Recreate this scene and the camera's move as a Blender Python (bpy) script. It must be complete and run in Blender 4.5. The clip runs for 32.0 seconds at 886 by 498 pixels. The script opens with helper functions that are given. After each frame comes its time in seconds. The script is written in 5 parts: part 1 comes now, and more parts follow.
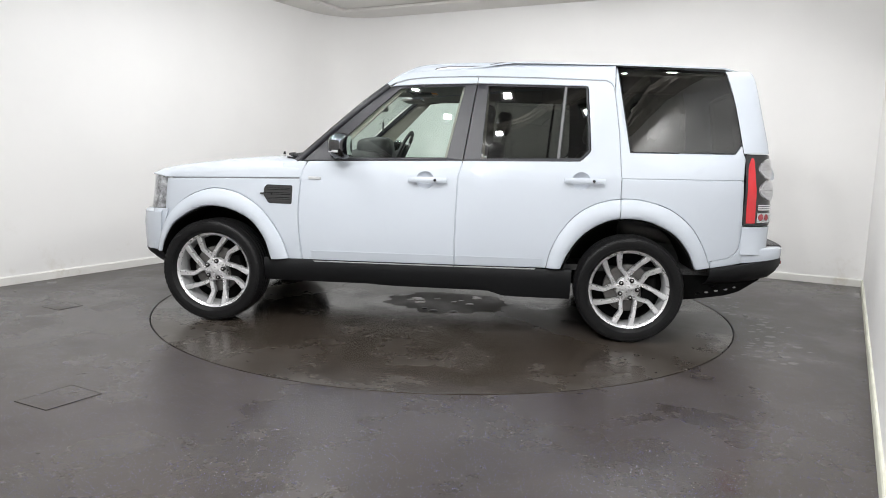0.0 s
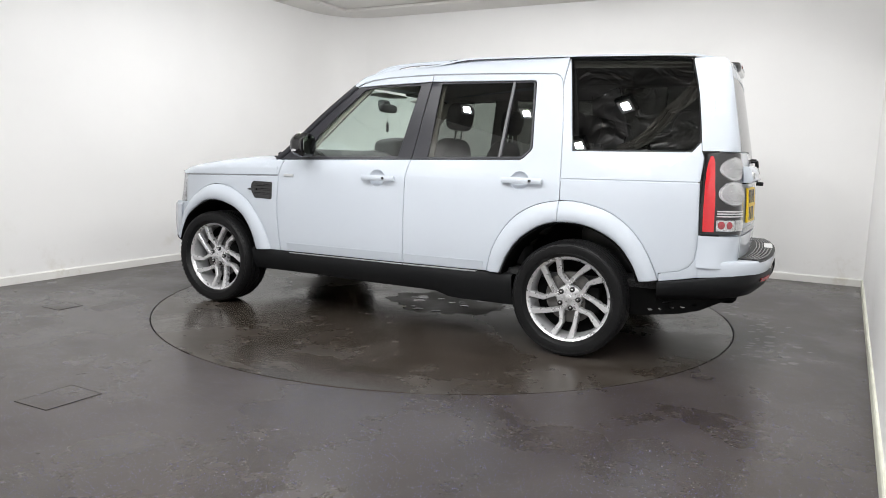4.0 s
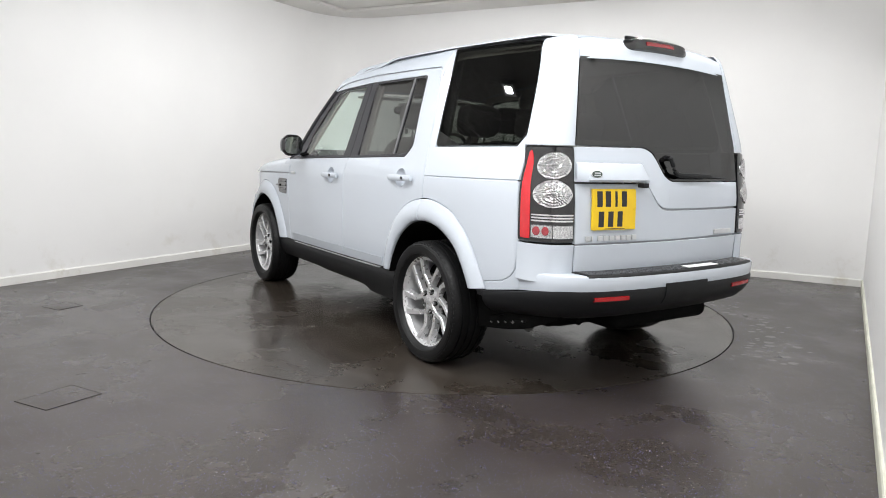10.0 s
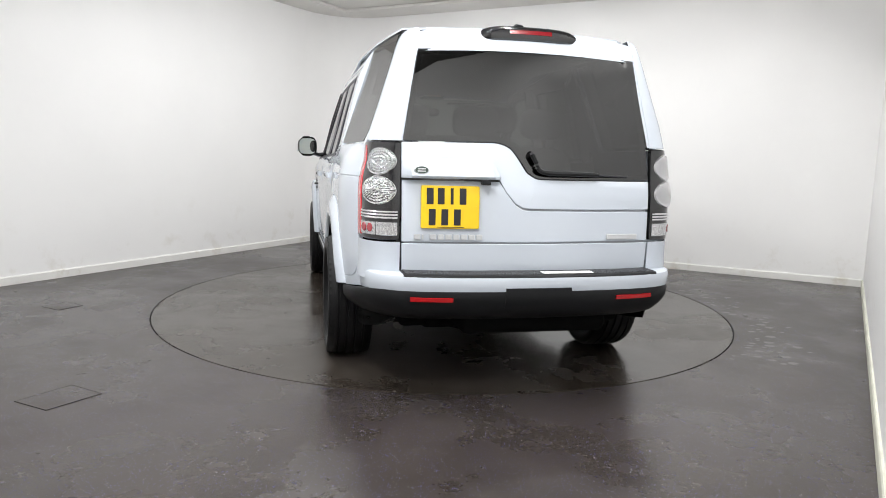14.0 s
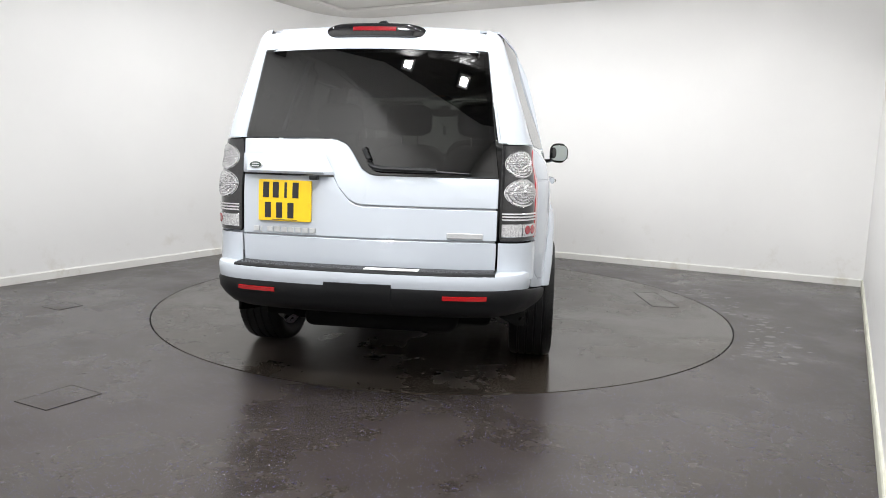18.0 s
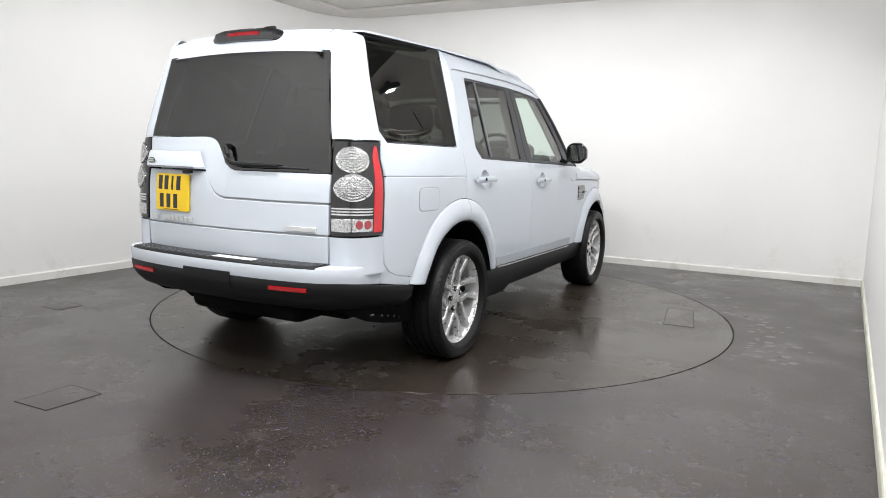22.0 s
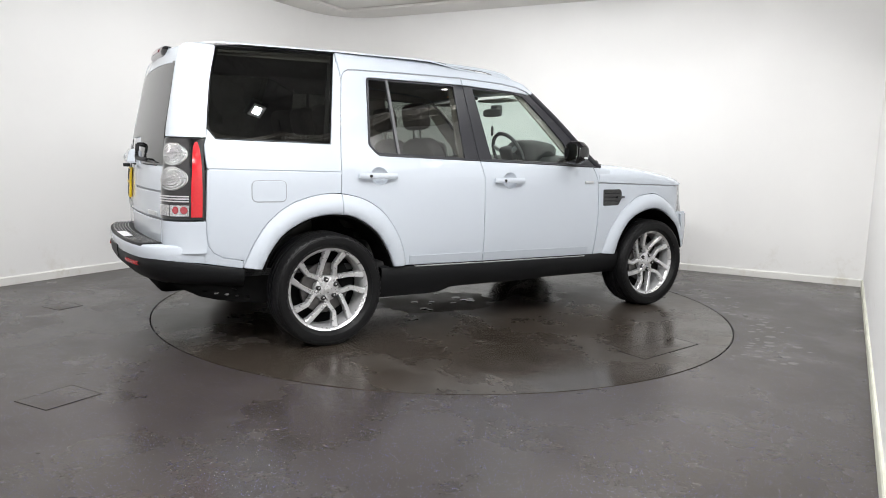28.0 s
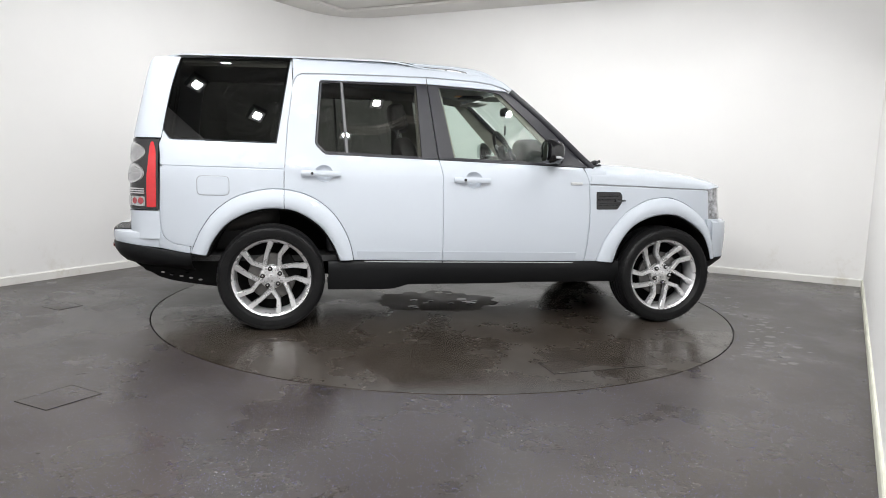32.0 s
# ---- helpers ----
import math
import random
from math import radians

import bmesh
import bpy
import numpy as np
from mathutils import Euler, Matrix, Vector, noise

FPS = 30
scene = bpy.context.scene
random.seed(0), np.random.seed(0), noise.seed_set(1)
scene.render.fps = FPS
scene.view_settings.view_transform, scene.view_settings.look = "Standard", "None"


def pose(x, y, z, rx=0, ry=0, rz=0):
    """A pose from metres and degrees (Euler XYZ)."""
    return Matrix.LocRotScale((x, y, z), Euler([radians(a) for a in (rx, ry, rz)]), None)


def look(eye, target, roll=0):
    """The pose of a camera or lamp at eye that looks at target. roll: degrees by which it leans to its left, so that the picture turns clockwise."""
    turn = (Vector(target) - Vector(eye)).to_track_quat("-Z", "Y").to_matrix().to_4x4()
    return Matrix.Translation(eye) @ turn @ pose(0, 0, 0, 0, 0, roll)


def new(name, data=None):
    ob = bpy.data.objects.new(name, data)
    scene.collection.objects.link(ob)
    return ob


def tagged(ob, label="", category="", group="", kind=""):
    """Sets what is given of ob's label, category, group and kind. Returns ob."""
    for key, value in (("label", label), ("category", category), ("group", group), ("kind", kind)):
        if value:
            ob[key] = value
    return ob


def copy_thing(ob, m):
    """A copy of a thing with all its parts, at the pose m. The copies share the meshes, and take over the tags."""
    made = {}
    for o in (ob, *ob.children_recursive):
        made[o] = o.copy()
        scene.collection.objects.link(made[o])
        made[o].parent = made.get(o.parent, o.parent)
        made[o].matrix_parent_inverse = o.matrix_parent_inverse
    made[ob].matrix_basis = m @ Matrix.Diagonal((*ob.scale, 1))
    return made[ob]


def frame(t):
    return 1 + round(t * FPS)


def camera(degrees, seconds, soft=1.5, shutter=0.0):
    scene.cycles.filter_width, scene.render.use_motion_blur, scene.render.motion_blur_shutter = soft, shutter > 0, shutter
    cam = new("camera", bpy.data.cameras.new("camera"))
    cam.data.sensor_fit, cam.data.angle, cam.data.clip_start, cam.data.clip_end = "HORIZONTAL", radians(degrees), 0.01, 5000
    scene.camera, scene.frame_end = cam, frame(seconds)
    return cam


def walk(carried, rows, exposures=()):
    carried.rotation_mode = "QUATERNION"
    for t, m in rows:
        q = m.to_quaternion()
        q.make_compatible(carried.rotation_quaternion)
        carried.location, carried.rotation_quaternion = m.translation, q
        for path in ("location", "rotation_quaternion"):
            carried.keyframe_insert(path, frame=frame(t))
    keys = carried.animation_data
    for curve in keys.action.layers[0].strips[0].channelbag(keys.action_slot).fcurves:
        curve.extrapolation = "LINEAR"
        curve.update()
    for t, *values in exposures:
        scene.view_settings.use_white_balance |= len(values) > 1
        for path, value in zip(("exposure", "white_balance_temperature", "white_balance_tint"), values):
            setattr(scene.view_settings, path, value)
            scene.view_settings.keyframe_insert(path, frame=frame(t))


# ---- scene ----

# The camera stands still beside the end of a long wall, a little rolled.
cam = camera(65.73, 32.0, soft=0.9)
EYE = Vector((0.0, -5.701, 1.230))
AIM = Vector((math.sin(-0.00125) * math.cos(0.13645), math.cos(-0.00125) * math.cos(0.13645), -math.sin(0.13645)))
VIEW = look(EYE, EYE + AIM * 5, 1.581)
walk(cam, [(0, VIEW), (32, VIEW)], exposures=[(0, 0.0), (32, 0.0)])

# ---- light: square flood lamps under the ceiling, a faint grey world beyond the walls ----
world = bpy.data.worlds.new("world")
world.use_nodes = True
world.node_tree.nodes["Background"].inputs[0].default_value = (0.6, 0.62, 0.65, 1)
world.node_tree.nodes["Background"].inputs[1].default_value = 0.02
scene.world = world
LAMP_W = 17.1
LAMP_COL = (0.995, 1.0, 1.0)
# a ring of lamps round the turntable, leaning in; the unseen last six are added to light the walls
LAMPS = [(1.90, -1.50), (1.40, -1.95), (1.72, -2.70), (0.99, -3.25), (0.17, -2.90), (0.01, -3.62), (-0.52, -3.26), (-0.76, -2.70), (-1.41, -2.88), (-1.97, -2.52), (-1.70, -1.85), (-2.17, -1.09), (-0.94, -4.47), (-0.39, -4.85),
         (2.35, -0.40), (1.85, 0.45), (0.80, 1.25), (-0.45, 1.55), (-1.25, 0.95), (-1.85, 0.00)]
LAMP_Z = 3.02


# ---- materials ----
def mat_new(name):
    m = bpy.data.materials.new(name)
    m.use_nodes = True
    return m, m.node_tree, m.node_tree.nodes["Principled BSDF"]


def node(tree, kind, **values):
    n = tree.nodes.new(kind)
    for key, value in values.items():
        n.inputs[key].default_value = value
    return n


def noise_of(tree, scale, detail=4.0, rough=0.55, coords="Object"):
    tc = tree.nodes.new("ShaderNodeTexCoord")
    n = node(tree, "ShaderNodeTexNoise", Scale=scale, Detail=detail, Roughness=rough)
    tree.links.new(tc.outputs[coords], n.inputs["Vector"])
    return n


def ramp(tree, src, stops):
    r = tree.nodes.new("ShaderNodeValToRGB")
    els = r.color_ramp.elements
    while len(els) < len(stops):
        els.new(0.5)
    for el, (at, col) in zip(els, stops):
        el.position = at
        el.color = col if len(col) == 4 else (*col, 1)
    tree.links.new(src, r.inputs["Fac"])
    return r


def mixcol(tree, fac, a, b, blend="MIX"):
    m = tree.nodes.new("ShaderNodeMix")
    m.data_type, m.blend_type = "RGBA", blend
    for sock, v in ((m.inputs[0], fac), (m.inputs[6], a), (m.inputs[7], b)):
        if isinstance(v, (int, float)):
            sock.default_value = v
        elif isinstance(v, tuple):
            sock.default_value = v if len(v) == 4 else (*v, 1)
        else:
            tree.links.new(v, sock)
    return m.outputs[2]


def bump(tree, shader, height, strength=0.2, distance=0.01):
    b = node(tree, "ShaderNodeBump", Strength=strength, Distance=distance)
    tree.links.new(height, b.inputs["Height"])
    tree.links.new(b.outputs[0], shader.inputs["Normal"])


def plain(name, col, rough=0.5, metal=0.0, coat=0.0, grain=0.06, scale=40.0, bumpy=0.0, emit=0.0, spec=0.5):
    """A surface of one colour with fine uneven tone, gloss and relief."""
    m, tree, s = mat_new(name)
    n = noise_of(tree, scale)
    dark = tuple(c * (1 - grain) for c in col)
    lite = tuple(min(1, c * (1 + grain)) for c in col)
    r = ramp(tree, n.outputs["Fac"], [(0.3, dark), (0.7, lite)])
    tree.links.new(r.outputs[0], s.inputs["Base Color"])
    rr = tree.nodes.new("ShaderNodeMapRange")
    rr.inputs[3].default_value, rr.inputs[4].default_value = rough * 0.88, min(1, rough * 1.12)
    tree.links.new(n.outputs["Fac"], rr.inputs[0])
    tree.links.new(rr.outputs[0], s.inputs["Roughness"])
    s.inputs["Metallic"].default_value = metal
    s.inputs["Coat Weight"].default_value = coat
    s.inputs["Coat Roughness"].default_value = 0.04
    s.inputs["Specular IOR Level"].default_value = spec
    if bumpy:
        bump(tree, s, n.outputs["Fac"], bumpy, 0.002)
    if emit:
        s.inputs["Emission Color"].default_value = (*col, 1)
        s.inputs["Emission Strength"].default_value = emit
    return m


def glass(name, tint, f0=0.075):
    """A thin pane: it lets tinted light through and mirrors by its angle."""
    m = bpy.data.materials.new(name)
    m.use_nodes = True
    tree = m.node_tree
    tree.nodes.clear()
    out = tree.nodes.new("ShaderNodeOutputMaterial")
    t = tree.nodes.new("ShaderNodeBsdfTransparent")
    t.inputs[0].default_value = (*tint, 1)
    g = tree.nodes.new("ShaderNodeBsdfGlossy")
    g.inputs["Roughness"].default_value = 0.0
    lw = node(tree, "ShaderNodeLayerWeight", Blend=0.5)
    power = tree.nodes.new("ShaderNodeMath")
    power.operation = "POWER"
    power.inputs[1].default_value = 5.0
    tree.links.new(lw.outputs["Facing"], power.inputs[0])
    f = tree.nodes.new("ShaderNodeMapRange")
    f.inputs[3].default_value, f.inputs[4].default_value = f0, 1.0
    tree.links.new(power.outputs[0], f.inputs[0])
    mix = tree.nodes.new("ShaderNodeMixShader")
    tree.links.new(f.outputs[0], mix.inputs[0])
    tree.links.new(t.outputs[0], mix.inputs[1])
    tree.links.new(g.outputs[0], mix.inputs[2])
    tree.links.new(mix.outputs[0], out.inputs[0])
    return m


def wall_paint(name, col, stain=0.5):
    """White emulsion on plaster: roller texture, faint grime blotches near the skirting."""
    m, tree, s = mat_new(name)
    fine = noise_of(tree, 220, 3)
    wide = noise_of(tree, 0.9, 5, 0.6)
    blot = noise_of(tree, 3.5, 6, 0.65)
    tone = ramp(tree, wide.outputs["Fac"], [(0.3, tuple(c * 0.965 for c in col)), (0.7, col)])
    grime = ramp(tree, blot.outputs["Fac"], [(0.56, (0, 0, 0)), (0.78, (1, 1, 1))])
    tc = tree.nodes.new("ShaderNodeNewGeometry")
    xyz = tree.nodes.new("ShaderNodeSeparateXYZ")
    tree.links.new(tc.outputs["Position"], xyz.inputs[0])
    low = tree.nodes.new("ShaderNodeMapRange")
    for i, v in ((1, 0.05), (2, 0.75), (3, stain), (4, 0.0)):
        low.inputs[i].default_value = v
    tree.links.new(xyz.outputs[2], low.inputs[0])
    mul = tree.nodes.new("ShaderNodeMath")
    mul.operation = "MULTIPLY"
    tree.links.new(grime.outputs[0], mul.inputs[0])
    tree.links.new(low.outputs[0], mul.inputs[1])
    tree.links.new(mixcol(tree, mul.outputs[0], tone.outputs[0], (0.55, 0.50, 0.40)), s.inputs["Base Color"])
    s.inputs["Roughness"].default_value = 0.62
    bump(tree, s, fine.outputs["Fac"], 0.06, 0.002)
    return m


def resin_floor(name, base, flecks, wet, dry=0.25):
    """Dark poured floor: colour flecks, pale dried film with crisp edges, wet glossy patches."""
    m, tree, s = mat_new(name)
    wide = noise_of(tree, 0.55, 6, 0.62)
    blot = noise_of(tree, 1.9, 8, 0.66)
    fine = noise_of(tree, 90, 4)
    film = noise_of(tree, 1.25, 9, 0.70)
    film.inputs["Distortion"].default_value = 0.7
    tone = ramp(tree, blot.outputs["Fac"], [(0.34, tuple(c * 0.80 for c in base)), (0.46, tuple(c * 0.94 for c in base)), (0.56, base), (0.70, tuple(c * 1.12 for c in base))])
    cover = ramp(tree, film.outputs["Fac"], [(0.50, (0, 0, 0)), (0.60, (dry,) * 3), (0.72, (dry * 0.7,) * 3)])
    pale = mixcol(tree, cover.outputs[0], tone.outputs[0], (0.17, 0.155, 0.14))
    vor = tree.nodes.new("ShaderNodeTexVoronoi")
    vor.inputs["Scale"].default_value = 104
    tc = tree.nodes.new("ShaderNodeTexCoord")
    tree.links.new(tc.outputs["Object"], vor.inputs["Vector"])
    dot = ramp(tree, vor.outputs["Distance"], [(0.0, (1, 1, 1)), (0.15, (1, 1, 1)), (0.24, (0, 0, 0))])
    pick = tree.nodes.new("ShaderNodeSeparateColor")
    tree.links.new(vor.outputs["Color"], pick.inputs[0])
    some = ramp(tree, pick.outputs[0], [(0.36, (0, 0, 0)), (0.38, (1, 1, 1))])
    kind = ramp(tree, pick.outputs[1], [(0.0, (0.10, 0.10, 0.36)), (0.62, (0.17, 0.17, 0.48)), (0.82, (0.32, 0.33, 0.54)), (0.93, (0.58, 0.58, 0.62)), (1.0, (0.46, 0.40, 0.27))])
    m1 = tree.nodes.new("ShaderNodeMath")
    m1.operation = "MULTIPLY"
    tree.links.new(dot.outputs[0], m1.inputs[0])
    tree.links.new(some.outputs[0], m1.inputs[1])
    m2 = tree.nodes.new("ShaderNodeMath")
    m2.operation = "MULTIPLY"
    m2.inputs[1].default_value = flecks
    tree.links.new(m1.outputs[0], m2.inputs[0])
    tree.links.new(mixcol(tree, m2.outputs[0], pale, kind.outputs[0]), s.inputs["Base Color"])
    damp = ramp(tree, wide.outputs["Fac"], [(0.38, (wet[0],) * 3), (0.56, (wet[1],) * 3)])
    patch = ramp(tree, blot.outputs["Fac"], [(0.33, (0.50,) * 3), (0.47, (0.88,) * 3), (0.62, (1.0,) * 3)])
    rough = mixcol(tree, 0.8, damp.outputs[0], patch.outputs[0], "MULTIPLY")
    rough = mixcol(tree, cover.outputs[0], rough, (0.62, 0.62, 0.62))
    tree.links.new(rough, s.inputs["Roughness"])
    s.inputs["Specular IOR Level"].default_value = 0.5
    bump(tree, s, fine.outputs["Fac"], 0.05, 0.001)
    return m


WALL = wall_paint("wall paint", (0.89, 0.882, 0.872), 0.5)
SKIRT = wall_paint("skirting paint", (0.80, 0.79, 0.76), 0.95)
FLOOR = resin_floor("resin floor", (0.042, 0.034, 0.0295), 0.85, (0.25, 0.40), 0.07)
TABLE = resin_floor("turntable resin", (0.040, 0.032, 0.025), 0.08, (0.15, 0.32), 0.17)
DRY = resin_floor("dry turntable resin", (0.095, 0.082, 0.069), 0.1, (0.42, 0.58))
CEIL = plain("ceiling paint", (0.74, 0.72, 0.69), 0.8, grain=0.03, scale=3)
BLACK_SHEET = plain("black ceiling sheet", (0.085, 0.082, 0.080), 0.45, grain=0.35, scale=2.2)
_t = BLACK_SHEET.node_tree
_n = noise_of(_t, 2.4, 2, 0.5)
_n.inputs["Distortion"].default_value = 1.6
bump(_t, _t.nodes["Principled BSDF"], _n.outputs["Fac"], 1.0, 0.05)

GROOVE = plain("dark groove", (0.01, 0.01, 0.01), 0.9)
PAINT = plain("white car paint", (0.520, 0.560, 0.616), 0.55, coat=1.0, grain=0.008, scale=3, spec=0.12)
TRIM = plain("black textured plastic", (0.009, 0.0095, 0.0105), 0.5, grain=0.15, scale=180, bumpy=0.2, spec=0.25)
SATIN = plain("satin black trim", (0.022, 0.022, 0.027), 0.36, grain=0.05, spec=0.35)
GLOSS = plain("gloss black", (0.008, 0.008, 0.009), 0.08, coat=0.6, grain=0.05)
RUBBER = plain("tyre rubber", (0.006, 0.006, 0.0065), 0.46, grain=0.25, scale=60, bumpy=0.25, spec=0.24)
ALLOY = plain("silver alloy", (0.72, 0.72, 0.73), 0.28, metal=0.72, coat=0.3, grain=0.03)
ALLOY_IN = plain("alloy barrel", (0.66, 0.66, 0.67), 0.38, metal=0.45, grain=0.06)
STEEL = plain("brake steel", (0.16, 0.155, 0.15), 0.45, metal=0.9, grain=0.15)
CHROME = plain("chrome", (0.75, 0.75, 0.76), 0.10, metal=1.0, grain=0.02)
BAR = plain("grey window bar", (0.13, 0.13, 0.135), 0.5, metal=0.0, grain=0.05)
# even grey that stands for the soft shade inside the shut gaps
SEAM = plain("grey gap backing", (0.30, 0.31, 0.33), 0.6, grain=0.1, scale=60)
GREYTRIM = plain("grey lettering", (0.55, 0.56, 0.57), 0.34, metal=0.4, grain=0.05)
SEAT = plain("dark seat leather", (0.060, 0.057, 0.055), 0.5, grain=0.12, scale=30, bumpy=0.2)
CABIN = plain("dark cabin plastic", (0.050, 0.050, 0.051), 0.6, grain=0.1, scale=60, bumpy=0.15)
LINER = plain("grey headlining", (0.42, 0.40, 0.37), 0.9, grain=0.06, scale=120)
PILLAR = plain("beige pillar trim", (0.34, 0.32, 0.28), 0.75, grain=0.05)
RED = plain("red lamp lens", (0.55, 0.012, 0.02), 0.16, coat=0.8, grain=0.06, scale=90)
DEEP_RED = plain("dark red lamp lens", (0.17, 0.005, 0.009), 0.14, coat=1.0, grain=0.1, scale=60)
PINK = plain("pale red lamp lens", (0.30, 0.035, 0.045), 0.2, coat=0.8, grain=0.2, scale=60)
REFLECT = plain("red reflector", (0.33, 0.004, 0.006), 0.25, grain=0.08, scale=120)
# paler than the pad's plastic; the ridges' sheen is partly put into the colour
RIB = plain("glossy ribbed rubber", (0.035, 0.036, 0.040), 0.22, grain=0.2, scale=50)
YELLOW = plain("yellow plate", (0.80, 0.53, 0.008), 0.35, grain=0.02)
UNDER = plain("underbody", (0.004, 0.004, 0.004), 0.8, grain=0.3, scale=12, spec=0.06)
MIRROR = plain("mirror glass", (0.40, 0.44, 0.43), 0.02, metal=1.0, grain=0.0)
CLEAR_GLASS = glass("clear green glass", (0.84, 0.93, 0.88))
DARK_GLASS = glass("privacy glass", (0.24, 0.25, 0.235), 0.12)
REAR_GLASS = glass("dark rear glass", (0.034, 0.036, 0.033), 0.10)
QUARTER_GLASS = glass("dark quarter glass", (0.085, 0.089, 0.081), 0.125)
SCREEN_GLASS = glass("windscreen glass", (0.93, 0.97, 0.95), 0.035)
HEADLAMP = plain("headlamp glass", (0.36, 0.37, 0.39), 0.08, metal=0.8, coat=1.0, grain=0.9, scale=22, bumpy=0.6)
WHITE_PLATE = plain("white label", (0.8, 0.8, 0.8), 0.4)
CLOTH = plain("pale creased cloth", (0.30, 0.28, 0.25), 0.8, grain=0.2, scale=14, bumpy=0.4)
FILM = plain("standing water", (0.010, 0.009, 0.008), 0.025, grain=0.1, scale=5)
# paler than the floor, so that the splashes stand out
PALE_SPOTS = plain("pale water spots", (0.125, 0.12, 0.115), 0.30, grain=0.3, scale=30)
CREAM = plain("weathered cream board", (0.66, 0.66, 0.56), 0.6, grain=0.1, scale=8)


def led_lens():
    """Bright silver reflector cells under a clear lens."""
    m, tree, s = mat_new("clear lens")
    fine = noise_of(tree, 150, 4, 0.65)
    r = ramp(tree, fine.outputs["Fac"], [(0.36, (0.28, 0.28, 0.29)), (0.62, (0.86, 0.86, 0.87))])
    tree.links.new(r.outputs[0], s.inputs["Base Color"])
    s.inputs["Metallic"].default_value = 0.9
    s.inputs["Roughness"].default_value = 0.12
    s.inputs["Coat Weight"].default_value = 1.0
    bump(tree, s, fine.outputs["Fac"], 0.25, 0.003)
    return m


LENS = led_lens()


def lamp_face():
    m, tree, s = mat_new("lit lamp face")
    s.inputs["Base Color"].default_value = (0.9, 0.9, 0.9, 1)
    s.inputs["Emission Color"].default_value = (*LAMP_COL, 1)
    s.inputs["Emission Strength"].default_value = 30.0
    return m


LAMP_FACE = lamp_face()


# ---- mesh helpers ----
def link(name, bm, material, parent=None, label="", smooth=True, angle=38):
    me = bpy.data.meshes.new(name)
    bm.to_mesh(me)
    bm.free()
    me.materials.append(material)
    if smooth:
        me.shade_smooth()
        me.set_sharp_from_angle(angle=radians(angle))
    ob = new(name, me)
    if parent is not None:
        ob.parent = parent
    if label:
        ob["label"] = label
    return ob


def part(name, bm, material, parent, label=""):
    return link(name, bm, material, parent, label)


def hold(name, parent=None):
    """An empty that carries parts."""
    ob = new(name)
    ob.empty_display_size = 0.1
    if parent is not None:
        ob.parent = parent
    return ob


def box(bm, x0, x1, y0, y1, z0, z1, bevel=0.0, m=None):
    r = bmesh.ops.create_cube(bm, size=1)
    vs = r["verts"]
    for v in vs:
        v.co = Vector(((x0 + x1) / 2 + v.co.x * (x1 - x0), (y0 + y1) / 2 + v.co.y * (y1 - y0), (z0 + z1) / 2 + v.co.z * (z1 - z0)))
    if bevel:
        es = list({e for v in vs for e in v.link_edges})
        vs = list({v for f in bmesh.ops.bevel(bm, geom=es, offset=bevel, segments=3, profile=0.5, affect="EDGES")["faces"] for v in f.verts} | {v for v in vs if v.is_valid})
    if m is not None:
        bmesh.ops.transform(bm, matrix=m, verts=[v for v in vs if v.is_valid])
    return bm


def boxed(*a, **k):
    return box(bmesh.new(), *a, **k)


def lathe(bm, prof, n=64, axis="y", center=(0, 0, 0), closed=False):
    """Turn a profile of (radius, along) round an axis."""
    rings = []
    for r, h in prof:
        ring = []
        for i in range(n):
            a = 2 * math.pi * i / n
            c, s = r * math.cos(a), r * math.sin(a)
            p = {"y": (c, h, s), "z": (c, s, h), "x": (h, c, s)}[axis]
            ring.append(bm.verts.new(Vector(p) + Vector(center)))
        rings.append(ring)
    pairs = list(zip(rings, rings[1:]))
    if closed:
        pairs.append((rings[-1], rings[0]))
    for a, b in pairs:
        for i in range(n):
            bm.faces.new((a[i], a[(i + 1) % n], b[(i + 1) % n], b[i]))
    if not closed:
        for ring, (r, h) in ((rings[0], prof[0]), (rings[-1], prof[-1])):
            if r < 0.03:
                bm.faces.new(ring)
    bmesh.ops.recalc_face_normals(bm, faces=bm.faces[:])
    return bm


def tube(bm, pts, r, n=8, cap=True, flat=1.0):
    """A round bar along points."""
    pts = [Vector(p) for p in pts]
    rings = []
    for i, p in enumerate(pts):
        d = (pts[min(i + 1, len(pts) - 1)] - pts[max(i - 1, 0)]).normalized()
        up = Vector((0, 0, 1)) if abs(d.z) < 0.9 else Vector((0, 1, 0))
        a = d.cross(up).normalized()
        b = a.cross(d)
        rr = r[i] if isinstance(r, (list, tuple)) else r
        rings.append([bm.verts.new(p + a * rr * math.cos(2 * math.pi * k / n) + b * rr * flat * math.sin(2 * math.pi * k / n)) for k in range(n)])
    for a, b in zip(rings, rings[1:]):
        for k in range(n):
            bm.faces.new((a[k], a[(k + 1) % n], b[(k + 1) % n], b[k]))
    if cap:
        bm.faces.new(rings[0])
        bm.faces.new(rings[-1])
    bmesh.ops.recalc_face_normals(bm, faces=bm.faces[:])
    return bm


def grid(rows, thick=0.0, close=False):
    """A sheet through rows of points; with a thickness it gets a second skin behind it."""
    bm = bmesh.new()
    vs = [[bm.verts.new(p) for p in row] for row in rows]
    for a, b in zip(vs, vs[1:]):
        for i in range(len(a) - 1):
            bm.faces.new((a[i], a[i + 1], b[i + 1], b[i]))
        if close:
            bm.faces.new((a[-1], a[0], b[0], b[-1]))
    bmesh.ops.recalc_face_normals(bm, faces=bm.faces[:])
    if thick:
        bmesh.ops.solidify(bm, geom=bm.faces[:], thickness=thick)
    return bm


